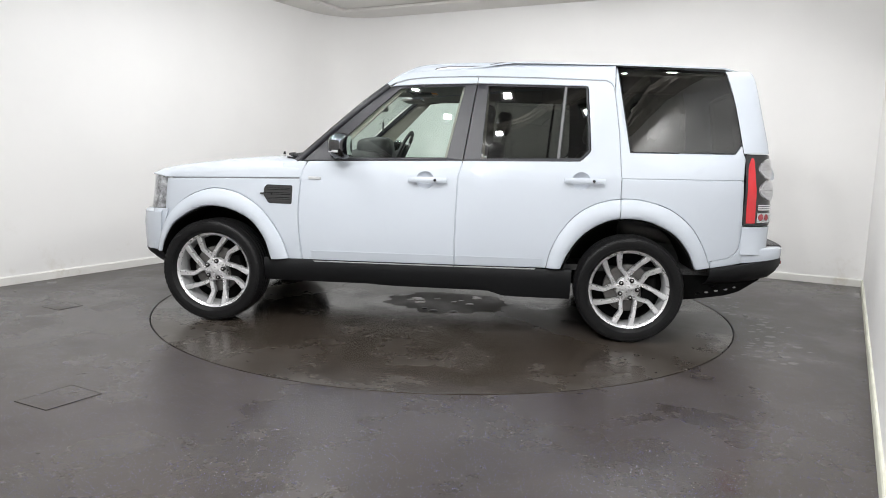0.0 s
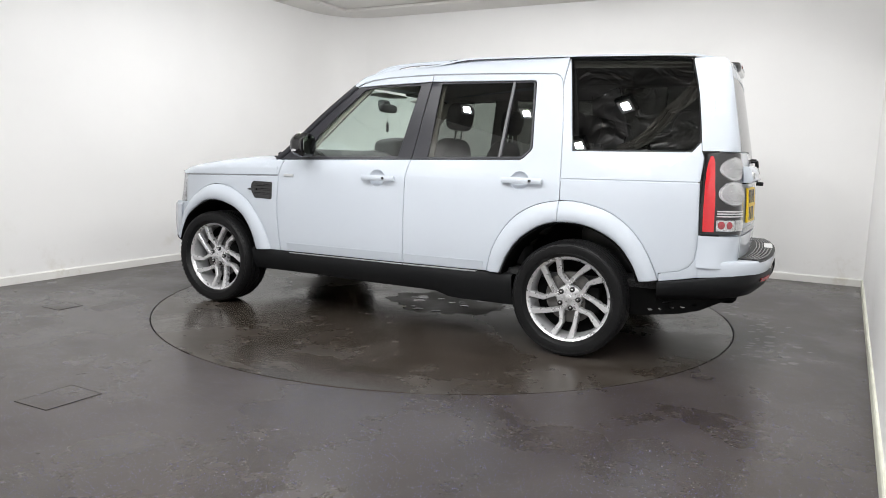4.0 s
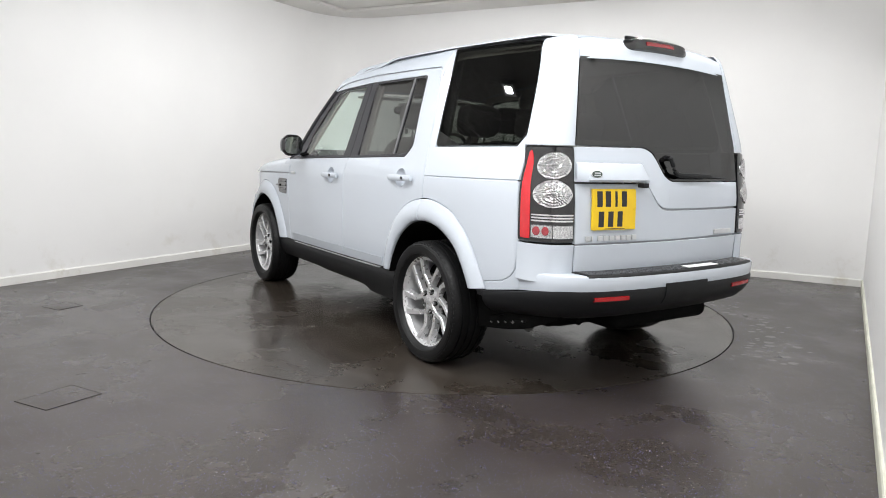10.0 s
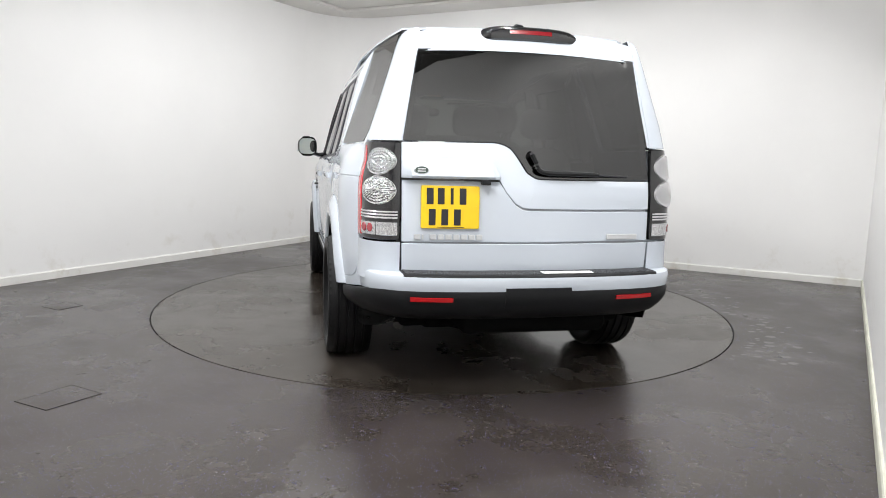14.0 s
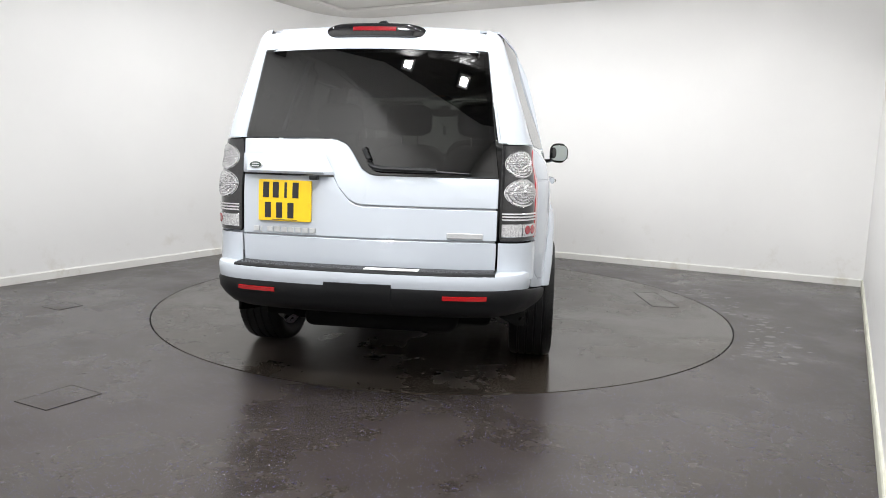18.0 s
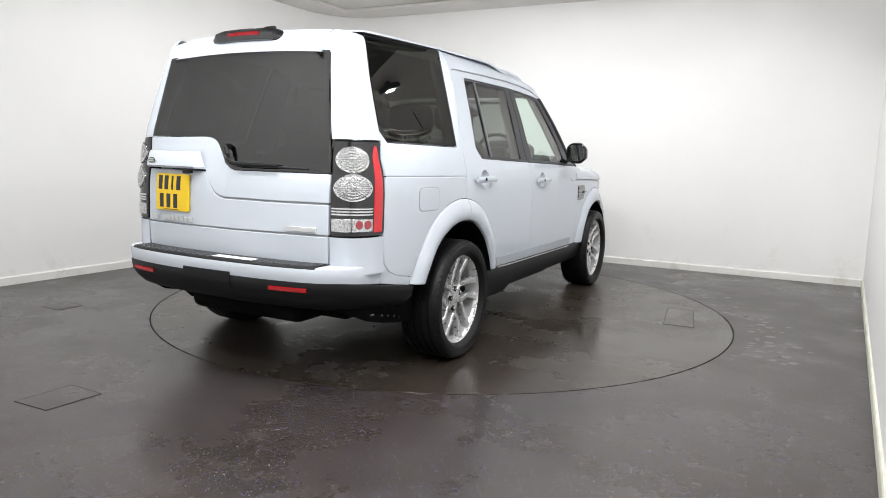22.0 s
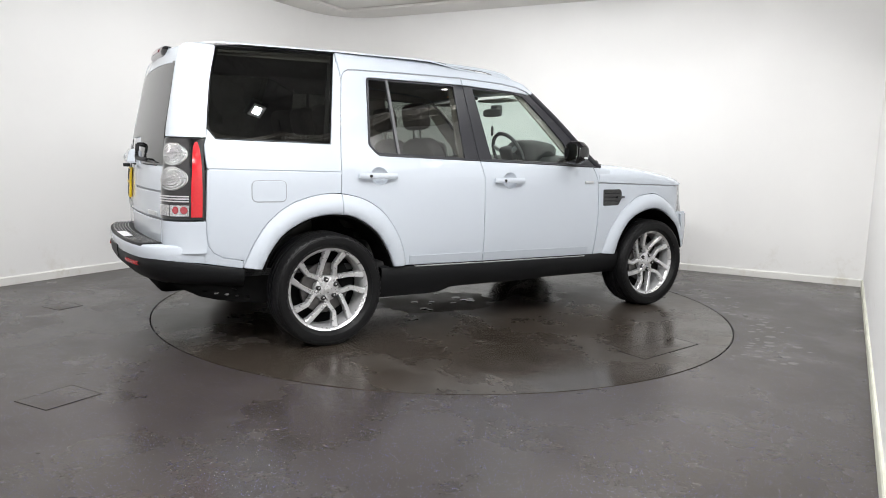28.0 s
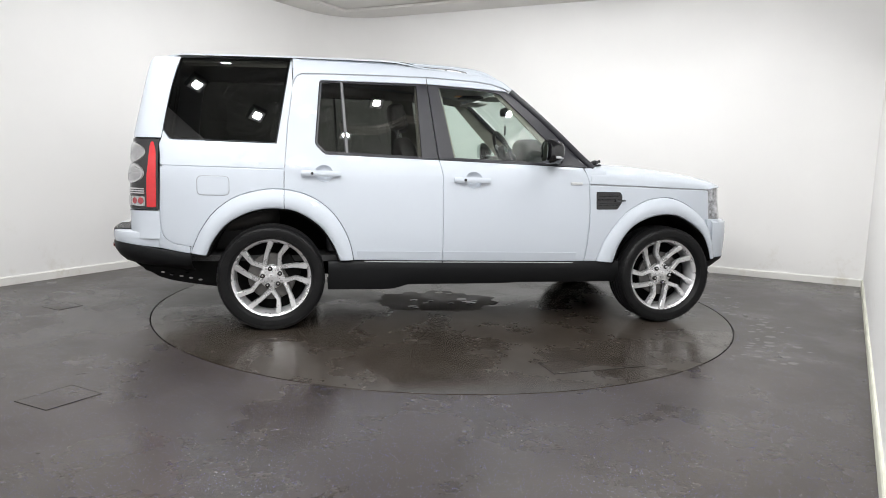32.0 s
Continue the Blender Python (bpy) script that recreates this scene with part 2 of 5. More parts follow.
def curve(pts, n=6):
    """A smooth line through points."""
    p = [Vector(q) for q in pts]
    p = [p[0] * 2 - p[1]] + p + [p[-1] * 2 - p[-2]]
    out = []
    for i in range(1, len(p) - 2):
        for k in range(n):
            t = k / n
            a, b, c, d = p[i - 1:i + 3]
            out.append(0.5 * ((2 * b) + (c - a) * t + (2 * a - 5 * b + 4 * c - d) * t * t + (3 * b - a - 3 * c + d) * t ** 3))
    out.append(p[-2])
    return [tuple(q) for q in out]


def rounded(pts, n=4):
    """An outline whose corners (u, v, r) are rounded."""
    out = []
    k = len(pts)
    for i in range(k):
        q = pts[i]
        if len(q) < 3 or q[2] <= 0:
            out.append((q[0], q[1]))
            continue
        b, a, c = Vector(q[:2]), Vector(pts[i - 1][:2]), Vector(pts[(i + 1) % k][:2])
        r = min(q[2], (a - b).length * 0.48, (c - b).length * 0.48)
        p0, p1 = b + (a - b).normalized() * r, b + (c - b).normalized() * r
        for s in range(n + 1):
            t = s / n
            w = p0 * (1 - t) ** 2 + b * 2 * t * (1 - t) + p1 * t * t
            out.append((w.x, w.y))
    return out


def area2(pts):
    return sum(a[0] * b[1] - b[0] * a[1] for a, b in zip(pts, pts[1:] + pts[:1]))


def shrink(pts, d):
    """The outline moved inward by d (it runs counterclockwise)."""
    out, k = [], len(pts)
    for i in range(k):
        a, b, c = Vector(pts[i - 1]), Vector(pts[i]), Vector(pts[(i + 1) % k])
        e, f = (b - a), (c - b)
        if e.length < 1e-6 or f.length < 1e-6:
            out.append(tuple(b))
            continue
        e.normalize(), f.normalize()
        m = Vector((-e.y - f.y, e.x + f.x))
        if m.length < 1e-3:
            m = Vector((-e.y, e.x)) * 2
        m.normalize()
        w = max(0.5, m.dot(Vector((-e.y, e.x))))
        out.append(tuple(b + m * d / w))
    return out


def panel(name, outline, place, material, parent, holes=(), gap=0.0020, d=0.0, thick=0.018, cham=0.0028, step=(0.09, 0.06), label=""):
    """A sheet of bodywork: an outline in two coordinates laid on a surface by place(u, v, depth), with edges turned in."""
    bm = bmesh.new()
    loops = [(list(outline), gap + cham)] + [(list(h), -cham) for h in holes]
    edges = []
    for pts, off in loops:
        if area2(pts) < 0:
            pts = pts[::-1]
        pts = shrink(pts, off)
        vs = [bm.verts.new((u, v, 0)) for u, v in pts]
        edges += [bm.edges.new((vs[i - 1], vs[i])) for i in range(len(vs))]
    bmesh.ops.triangle_fill(bm, use_beauty=True, use_dissolve=False, edges=edges, normal=(0, 0, 1))
    us, ws = [v.co.x for v in bm.verts], [v.co.y for v in bm.verts]
    for lo, hi, st, no in ((min(us), max(us), step[0], (1, 0, 0)), (min(ws), max(ws), step[1], (0, 1, 0))):
        for i in range(math.floor(lo / st) + 1, math.ceil(hi / st)):
            bmesh.ops.bisect_plane(bm, geom=bm.verts[:] + bm.edges[:] + bm.faces[:], dist=1e-5, plane_co=Vector(no) * i * st, plane_no=no)
    rim = [e for e in bm.edges if e.is_boundary]
    outward = {}
    for e in rim:
        a, b = e.verts
        f = e.link_faces[0]
        t = b.co - a.co
        if t.length < 1e-9:
            continue
        no = Vector((t.y, -t.x, 0)).normalized()
        if no.dot(f.calc_center_median() - a.co) > 0:
            no = -no
        for v in (a, b):
            outward[v] = outward.get(v, Vector()) + no
    ring1, ring2 = {}, {}
    for v, o in outward.items():
        o = o.normalized() * cham
        ring1[v] = bm.verts.new((v.co.x + o.x, v.co.y + o.y, -cham))
        ring2[v] = bm.verts.new((v.co.x + o.x, v.co.y + o.y, -thick))
    for e in rim:
        a, b = e.verts
        if a in ring1 and b in ring1:
            bm.faces.new((a, b, ring1[b], ring1[a]))
            bm.faces.new((ring1[a], ring1[b], ring2[b], ring2[a]))
    for v in bm.verts:
        v.co = Vector(place(v.co.x, v.co.y, v.co.z + d))
    bmesh.ops.recalc_face_normals(bm, faces=bm.faces[:])
    return part(name, bm, material, parent, label)


def ellipse(cu, cv, ru, rv, n=28):
    return [(cu + ru * math.cos(2 * math.pi * i / n), cv + rv * math.sin(2 * math.pi * i / n)) for i in range(n)]


def lens_disc(place, cu, cv, ru, rv, d):
    """A domed round lens whose reflector cells lie in rings."""
    rows = []
    for i in range(33):
        r = 1.0 - 0.985 * i / 32
        k = max(1, math.ceil(r * 4.5))
        row = []
        for j in range(97):
            a = 2 * math.pi * j / 96
            cell = abs(math.sin(math.pi * r * 4.5)) * abs(math.sin(4 * k * a))
            row.append(place(cu + ru * r * math.cos(a), cv + rv * r * math.sin(a), d + 0.006 * (1 - r * r) + 0.005 * math.sqrt(cell) * (r < 0.98)))
        rows.append(row)
    return grid(rows)


def oblong(u0, u1, v0, v1, r):
    return rounded([(u0, v0, r), (u1, v0, r), (u1, v1, r), (u0, v1, r)])


# ---- the room ----
def offset_path(path, d):
    """The path moved to its left by d."""
    out = []
    for i, p in enumerate(path):
        p = Vector(p)
        a, b = Vector(path[max(i - 1, 0)]), Vector(path[min(i + 1, len(path) - 1)])
        e1 = (p - a) if i > 0 else (b - p)
        e2 = (b - p) if i < len(path) - 1 else (p - a)
        n1, n2 = Vector((-e1.y, e1.x)).normalized(), Vector((-e2.y, e2.x)).normalized()
        m = (n1 + n2).normalized()
        out.append(p + m * d / max(0.4, m.dot(n1)))
    return out


def wall_strip(name, path, z0, z1, thick, material, label, category, profile=None):
    """A wall along a path; it grows to the path's left by its thickness."""
    back = offset_path(path, thick)
    bm = bmesh.new()
    n = len(path)
    rows = []
    for p, q in zip(path, back):
        rows.append([bm.verts.new((p[0], p[1], z0)), bm.verts.new((p[0], p[1], z1)), bm.verts.new((q[0], q[1], z1)), bm.verts.new((q[0], q[1], z0))])
    for a, b in zip(rows, rows[1:]):
        for k in range(4):
            bm.faces.new((a[k], a[(k + 1) % 4], b[(k + 1) % 4], b[k]))
    bm.faces.new(rows[0])
    bm.faces.new(rows[-1])
    bmesh.ops.recalc_face_normals(bm, faces=bm.faces[:])
    return tagged(link(name, bm, material, None, "", True, 30), label, category, "", "structure")


ROOM_A, ROOM_B, ROOM_C, ROOM_D = (-4.074, -0.351), (-1.541, 4.285), (4.318, 1.262), (-0.095, -6.31)
CEIL_Z = 3.07


def bent(a, b, c, r, n=10):
    """From a to c round the corner b by a curve that starts r before it."""
    a, b, c = Vector(a), Vector(b), Vector(c)
    p0, p1 = b + (a - b).normalized() * r, b + (c - b).normalized() * r
    return [p0 * (1 - i / n) ** 2 + b * 2 * (i / n) * (1 - i / n) + p1 * (i / n) ** 2 for i in range(n + 1)]


CORNER = bent(ROOM_A, ROOM_B, ROOM_C, 0.75)


def build_room():
    # paths run so that the room lies on their right
    wall_strip("wall_west", [Vector(ROOM_A), CORNER[0]], -0.1, 3.4, 0.12, WALL, "white painted plaster wall with scuffs near the floor", "wall")
    wall_strip("wall_north", CORNER + [Vector(ROOM_C)], -0.1, 3.4, 0.12, WALL, "white painted plaster wall rounded into the corner", "wall")
    wall_strip("wall_east", [Vector(ROOM_C), Vector(ROOM_D)], -0.1, 3.4, 0.12, WALL, "white painted plaster wall beside the camera", "wall")
    wall_strip("wall_south", [Vector(ROOM_D), Vector(ROOM_A)], -0.1, 3.4, 0.12, WALL, "plain white painted wall closing the room", "wall")
    for name, path, mat, label in (("baseboard", [Vector(ROOM_A), *CORNER, Vector(ROOM_C)], SKIRT, "white painted skirting board with a grimy lower edge"),
                                   ("baseboard", [Vector(ROOM_C), Vector(ROOM_D)], CREAM, "cream skirting board, worn and slightly bowed")):
        inner = offset_path(path, -0.016)
        bm = bmesh.new()
        prof = [(0.0, 0.0), (0.0, 0.066), (0.35, 0.075), (1.0, 0.075)]
        rows = []
        for p, q in zip(path, inner):
            rows.append([bm.verts.new((q[0] + (p[0] - q[0]) * f, q[1] + (p[1] - q[1]) * f, z)) for f, z in prof])
        for a, b in zip(rows, rows[1:]):
            for k in range(3):
                bm.faces.new((a[k], a[k + 1], b[k + 1], b[k]))
        bmesh.ops.recalc_face_normals(bm, faces=bm.faces[:])
        tagged(link(name, bm, mat, None, "", True, 30), label, "skirting board", "", "structure")
    # floor with a round pit for the turntable
    bm = bmesh.new()
    n = 160
    ring = [bm.verts.new((2.286 * math.cos(2 * math.pi * i / n), 2.286 * math.sin(2 * math.pi * i / n), 0)) for i in range(n)]
    low = [bm.verts.new((v.co.x, v.co.y, -0.05)) for v in ring]
    room = [Vector(p) for p in (ROOM_A, ROOM_B, ROOM_C, ROOM_D)]

    def reach(a):
        """How far the room goes from the middle in one direction, and a little under the walls."""
        d, best = Vector((math.cos(a), math.sin(a))), 99.0
        for p, q in zip(room, room[1:] + room[:1]):
            e = q - p
            det = d.x * e.y - d.y * e.x
            if abs(det) > 1e-9:
                k, s = (p.x * e.y - p.y * e.x) / det, (p.x * d.y - p.y * d.x) / det
                if k > 0 and -0.001 <= s <= 1.001:
                    best = min(best, k)
        return best + 0.4

    far = [bm.verts.new((reach(2 * math.pi * i / n) * math.cos(2 * math.pi * i / n), reach(2 * math.pi * i / n) * math.sin(2 * math.pi * i / n), 0)) for i in range(n)]
    for i in range(n):
        j = (i + 1) % n
        bm.faces.new((ring[i], ring[j], far[j], far[i]))
        bm.faces.new((low[i], low[j], ring[j], ring[i]))
    bm.faces.new(low)
    bmesh.ops.recalc_face_normals(bm, faces=bm.faces[:])
    tagged(link("floor", bm, FLOOR, None, "", True, 30), "dark grey resin floor with blue and white flecks, partly wet", "floor", "", "structure")
    # ceiling: pale sheet in the far corner, black sheet over the rest, pale border along the walls
    u, v = Vector((0.879, -0.477)), Vector((0.477, 0.879))

    def slab(name, u0, u1, v0, v1, z, mat, label):
        bm = bmesh.new()
        pts = [u * a + v * b for a, b in ((u0, v0), (u1, v0), (u1, v1), (u0, v1))]
        lo = [bm.verts.new((p.x, p.y, z)) for p in pts]
        hi = [bm.verts.new((p.x, p.y, z + 0.06)) for p in pts]
        bm.faces.new(lo), bm.faces.new(hi)
        for i in range(4):
            bm.faces.new((lo[i], lo[(i + 1) % 4], hi[(i + 1) % 4], hi[i]))
        bmesh.ops.recalc_face_normals(bm, faces=bm.faces[:])
        tagged(link(name, bm, mat, None, "", False), label, "ceiling", "", "structure")

    slab("ceiling", -4.2, 4.2, 0.5, 4.2, CEIL_Z + 0.05, CEIL, "pale grey painted ceiling")
    slab("ceiling", -4.2, 4.2, -6.6, 0.495, CEIL_Z + 0.05, BLACK_SHEET, "black sheeted ceiling over the turntable")
    tight = bent(ROOM_A, ROOM_B, ROOM_C, 0.45)
    edge = [Vector((-3.52, 0.66)), *tight, Vector(ROOM_C) * 0.9 + tight[-1] * 0.1]
    inner = offset_path(edge, -0.37)
    wid = offset_path(edge, 0.05)
    rows = [[(q.x, q.y, CEIL_Z + 0.045), (q.x, q.y, CEIL_Z + 0.012), (q.x + (p.x - q.x) * 0.15, q.y + (p.y - q.y) * 0.15, CEIL_Z), (p.x, p.y, CEIL_Z - 0.012)] for p, q in zip(wid, inner)]
    tagged(link("trim", grid(rows), CEIL, None, "", True, 30), "pale ceiling border following the rounded corner", "ceiling border", "", "structure")


def build_floor_covers():
    def cover(name, pts, parent, label, z=0.0):
        """Thin dark joint lines round an inset cover plate."""
        c = sum((Vector(p) for p in pts), Vector((0, 0))) / len(pts)
        plate = hold(name, parent)
        plate.location = (c.x, c.y, z)
        q = [Vector(p) - c for p in pts]
        bm = bmesh.new()
        top = [bm.verts.new((p.x, p.y, 0.0020)) for p in q]
        bot = [bm.verts.new((p.x, p.y, 0.0005)) for p in q]
        bm.faces.new(top)
        for i in range(4):
            bm.faces.new((bot[i], bot[(i + 1) % 4], top[(i + 1) % 4], top[i]))
        part("plate", bm, FLOOR if parent is None else TABLE, plate)
        for i in range(4):
            a, b = q[i], q[(i + 1) % 4]
            t = (b - a).normalized()
            nrm = Vector((-t.y, t.x)) * (0.0006 if parent is None else 0.0014)
            bm = bmesh.new()
            vs = [bm.verts.new((w.x, w.y, 0.0026)) for w in (a - nrm, b - nrm, b + nrm, a + nrm)]
            bl = [bm.verts.new((w.x, w.y, 0.0)) for w in (a - nrm, b - nrm, b + nrm, a + nrm)]
            bm.faces.new(vs)
            for k in range(4):
                bm.faces.new((bl[k], bl[(k + 1) % 4], vs[(k + 1) % 4], vs[k]))
            bmesh.ops.recalc_face_normals(bm, faces=bm.faces[:])
            part("joint", bm, GROOVE, plate, "dark joint line")
        return plate

    tagged(cover("floor_cover", [(-2.04, -2.55), (-1.83, -2.65), (-1.69, -2.41), (-1.90, -2.30)], None, ""),
           "square access cover let flush into the dark resin floor", "floor cover")
    tagged(cover("floor_cover", [(-3.05, -0.60), (-2.87, -0.70), (-2.78, -0.52), (-2.96, -0.42)], None, ""),
           "small access cover let flush into the dark resin floor", "floor cover")
    return cover


def build_turntable(cover):
    table = hold("turntable")
    tagged(table, "round dark resin turntable set flush in the floor", "turntable")
    bm = bmesh.new()
    lathe(bm, [(0.02, 0.0), (0.6, 0.0), (1.2, 0.0), (1.8, 0.0), (2.2745, 0.0), (2.275, -0.0005), (2.275, -0.04)], 160, "z")
    part("disc", bm, TABLE, table)
    # ring sunk in the gap, near-black to put its shade into colour
    bm = bmesh.new()
    lathe(bm, [(2.2755, -0.035), (2.2855, -0.035), (2.2855, -0.010), (2.2755, -0.010)], 160, "z", closed=True)
    part("gap_ring", bm, GROOVE, table, "near-black ring sunk in the gap round the turntable")
    # dry patch near the middle with drops standing on it
    rnd = random.Random(5)
    bm = bmesh.new()
    ring = []
    for i in range(90):
        a = 2 * math.pi * i / 90
        r = 0.43 + 0.13 * noise.noise(Vector((2.1 * math.cos(a), 2.1 * math.sin(a), 3))) + 0.06 * noise.noise(Vector((7 * math.cos(a), 7 * math.sin(a), 1)))
        ring.append((-0.06 + 1.15 * r * math.cos(a), 0.03 + 0.92 * r * math.sin(a)))
    lo = [bm.verts.new((x, y, 0.0002)) for x, y in ring]
    hi = [bm.verts.new((x, y, 0.0012)) for x, y in ring]
    bm.faces.new(hi)
    for i in range(90):
        bm.faces.new((lo[i], lo[(i + 1) % 90], hi[(i + 1) % 90], hi[i]))
    bmesh.ops.recalc_face_normals(bm, faces=bm.faces[:])
    part("dry_patch", bm, DRY, table, "matt dry patch between the wet areas")
    for k in range(13):
        a, r = rnd.uniform(0, 6.28), 0.36 * math.sqrt(rnd.random())
        s = rnd.uniform(0.022, 0.045)
        bm = bmesh.new()
        lathe(bm, [(0.001, 0.0026), (s * 0.6, 0.0024), (s, 0.0012)], 14, "z", (-0.06 + r * math.cos(a), 0.03 + r * math.sin(a), 0))
        for v in bm.verts:
            v.co.x += 0.25 * (v.co.y - 0.03 - r * math.sin(a))
        part("water_drop", bm, FILM, table, "flat drop of standing water")
    cover("hatch", [(0.25, -1.77), (0.86, -1.70), (0.88, -1.90), (0.27, -1.99)], table, "")
    return table


def build_drops():
    """Small splashes of water on the floor beyond the turntable's rim."""
    rnd = random.Random(11)
    bm = bmesh.new()
    laid = []
    for k in range(90):
        a = radians(rnd.uniform(-40, 20))
        r = 2.345 + abs(rnd.gauss(0, 0.17))
        c = Vector((r * math.cos(a), r * math.sin(a), 0))
        s = rnd.uniform(0.010, 0.032)
        if any((c - p).length < 1.35 * (s + q) for p, q in laid) or r - 1.3 * s < 2.29:
            continue
        laid.append((c, s))
        ring = [bm.verts.new(c + Vector((s * (1 + 0.3 * rnd.random()) * math.cos(w), 0.8 * s * (1 + 0.3 * rnd.random()) * math.sin(w), 0.0012))) for w in np.linspace(0, 2 * math.pi, 11)[:-1]]
        bm.faces.new(ring)
    tagged(link("water_splashes", bm, PALE_SPOTS), "small pale water spots on the floor beside the turntable", "water", "", "stuff")


def build_cloth(a, b, sag, r0, label):
    """A gathered cloth slung under the ceiling, with folds running lengthwise."""
    a, b = Vector(a), Vector(b)
    t = (b - a).normalized()
    s = Vector((-t.y, t.x, 0))
    if s.dot(Vector((-1, 0, 0))) < 0:
        s = -s
    rows = []
    for i in range(121):
        f = i / 120
        c = a.lerp(b, f) + s * (0.16 + 0.04 * math.sin(7 * f)) + Vector((0, 0, -sag * math.sin(math.pi * ((f * 3) % 1)) ** 0.8))
        ring = []
        for k in range(36):
            w = 2 * math.pi * k / 36
            r = r0 + 0.26 * r0 * noise.noise(Vector((f * 14, math.cos(w) * 2.2, math.sin(w) * 2.2))) + 0.14 * r0 * math.sin(9 * w + 5 * math.sin(11 * f))
            ring.append(c + s * r * 1.15 * math.cos(w) + Vector((0, 0, r * 0.9 * math.sin(w))))
        rows.append(ring)
    ob = link("gathered_cloth", grid(rows, close=True), CLOTH)
    tagged(ob, label, "cloth")
    for f in (0.0, 1 / 3, 2 / 3, 1.0):
        c = a.lerp(b, f) + s * 0.17
        tie = part("tie", tube(bmesh.new(), [(c.x, c.y, c.z), (c.x, c.y, CEIL_Z + 0.06)], 0.006, 6), SATIN, ob, "dark hanging tie")


def build_lamps():
    def lamp():
        ob = hold("ceiling_lamp")
        part("housing", boxed(-0.085, 0.085, -0.085, 0.085, 0.005, 0.055, bevel=0.006), SATIN, ob)
        dish = [[(f * h, g * h, z) for f, g in ((-1, -1), (1, -1), (1, 1), (-1, 1))] for h, z in ((0.037, 0.006), (0.056, -0.006), (0.066, -0.006), (0.066, 0.004))]
        part("reflector", grid(dish, close=True), WHITE_PLATE, ob, "pale square reflector dish")
        part("diffuser", boxed(-0.037, 0.037, -0.037, 0.037, 0.002, 0.006), LAMP_FACE, ob, "glowing white lamp face")
        part("bracket", boxed(-0.02, 0.02, -0.02, 0.02, 0.05, 0.10), SATIN, ob)
        return tagged(ob, "square black flood lamp shining under the ceiling, in a partly added ring", "lamp", "lamps under the ceiling")

    first = None
    for x, y in LAMPS:
        # the added far lamps lean out towards the walls they brighten
        lean = radians(-46 if y < -4 else -15 if y < -1.0 else 13)
        way = (Vector((-0.6, -0.8, 0)) if y < -4 else Vector((x, y, 0)).normalized()) * math.sin(lean) - Vector((0, 0, math.cos(lean)))
        m = Matrix.Translation((x, y, LAMP_Z)) @ way.to_track_quat("-Z", "Y").to_matrix().to_4x4()
        if first is None:
            first = lamp()
            first.matrix_world = m
        else:
            copy_thing(first, m)
        light = bpy.data.lights.new("flood", "AREA")
        light.shape, light.size, light.energy, light.color = "SQUARE", 0.072, LAMP_W * (1.6 if y < -4 else 0.68 if y < -1.0 else 1.02), LAMP_COL
        lo = new("flood", light)
        lo.matrix_world = m @ Matrix.Translation((0, 0, 0.0005))


# ---- the car: x forward, y to its left, z up, origin on the floor between the axles ----
SIDE_Z = (0.20, 0.30, 0.40, 0.47, 0.62, 0.86, 1.05, 1.13, 1.19, 1.277, 1.50, 1.718, 1.80, 1.855, 1.90)
SIDE_Y = (0.870, 0.888, 0.897, 0.904, 0.914, 0.920, 0.921, 0.912, 0.890, 0.862, 0.807, 0.745, 0.708, 0.668, 0.600)
ZS = np.linspace(0.15, 1.95, 361)
YS = np.convolve(np.pad(np.interp(ZS, SIDE_Z, SIDE_Y), 5, mode="edge"), np.hanning(13)[1:-1] / np.hanning(13)[1:-1].sum(), "valid")


def side_y(x, z):
    """Half the car's width at a length x and a height z."""
    y = float(np.interp(z, ZS, YS))
    up = max(0.0, min(1.0, (z - 1.20) / 0.08))
    if x < -1.80 and z < 1.35:
        y -= 0.072 * ((-1.80 - x) / 0.39) ** 2
    front = float(np.interp(z, (1.276, 1.862), (-1.398, -1.303)))
    if x < front and up > 0:
        flat = 0.862 - 0.336 * (z - 1.277) - 0.058 * max(0.0, (-1.40 - x) / 0.80)
        w = min(1.0, (front - x) / 0.02) * up * (1 - max(0.0, min(1.0, (z - 1.868) / 0.03)))
        y += (flat - y) * w
    if z < 1.25:
        y -= 0.010 * max(0.0, min(1.0, (-0.7 - x) / 0.6)) * min(1.0, (1.25 - z) / 0.1)
    if x > 1.35:
        y -= 0.075 * ((x - 1.35) / 0.50) ** 2.2
    if z > 1.15 and x > 0.1:
        y -= 0.045 * (x - 0.1) ** 2 * min(1, (z - 1.15) / 0.1)
    return y


def side(sg):
    def place(u, v, d):
        return (u, sg * (side_y(u, v) + d), v)
    return place


def pane(sg):
    """Door glass lies in one smooth sheet just inside its frame."""
    def place(u, v, d):
        y = 0.868 - 0.262 * (v - 1.25) - (0.045 * (u - 0.1) ** 2 if u > 0.1 else 0.0)
        return (u, sg * (y + d), v)
    return place


def rear_x(y, z):
    """How far behind the origin the tail stands at y and z."""
    x = float(np.interp(z, (0.3, 0.55, 0.82, 1.05, 1.13, 1.30, 1.74, 1.86), (2.43, 2.435, 2.447, 2.44, 2.422, 2.388, 2.300, 2.268)))
    bow = float(np.interp(z, (1.10, 1.32), (0.036, 0.014)))
    return x - bow * (abs(y) / 0.6) ** 2


def rear(u, v, d):
    return (-(rear_x(u, v) + d), u, v)


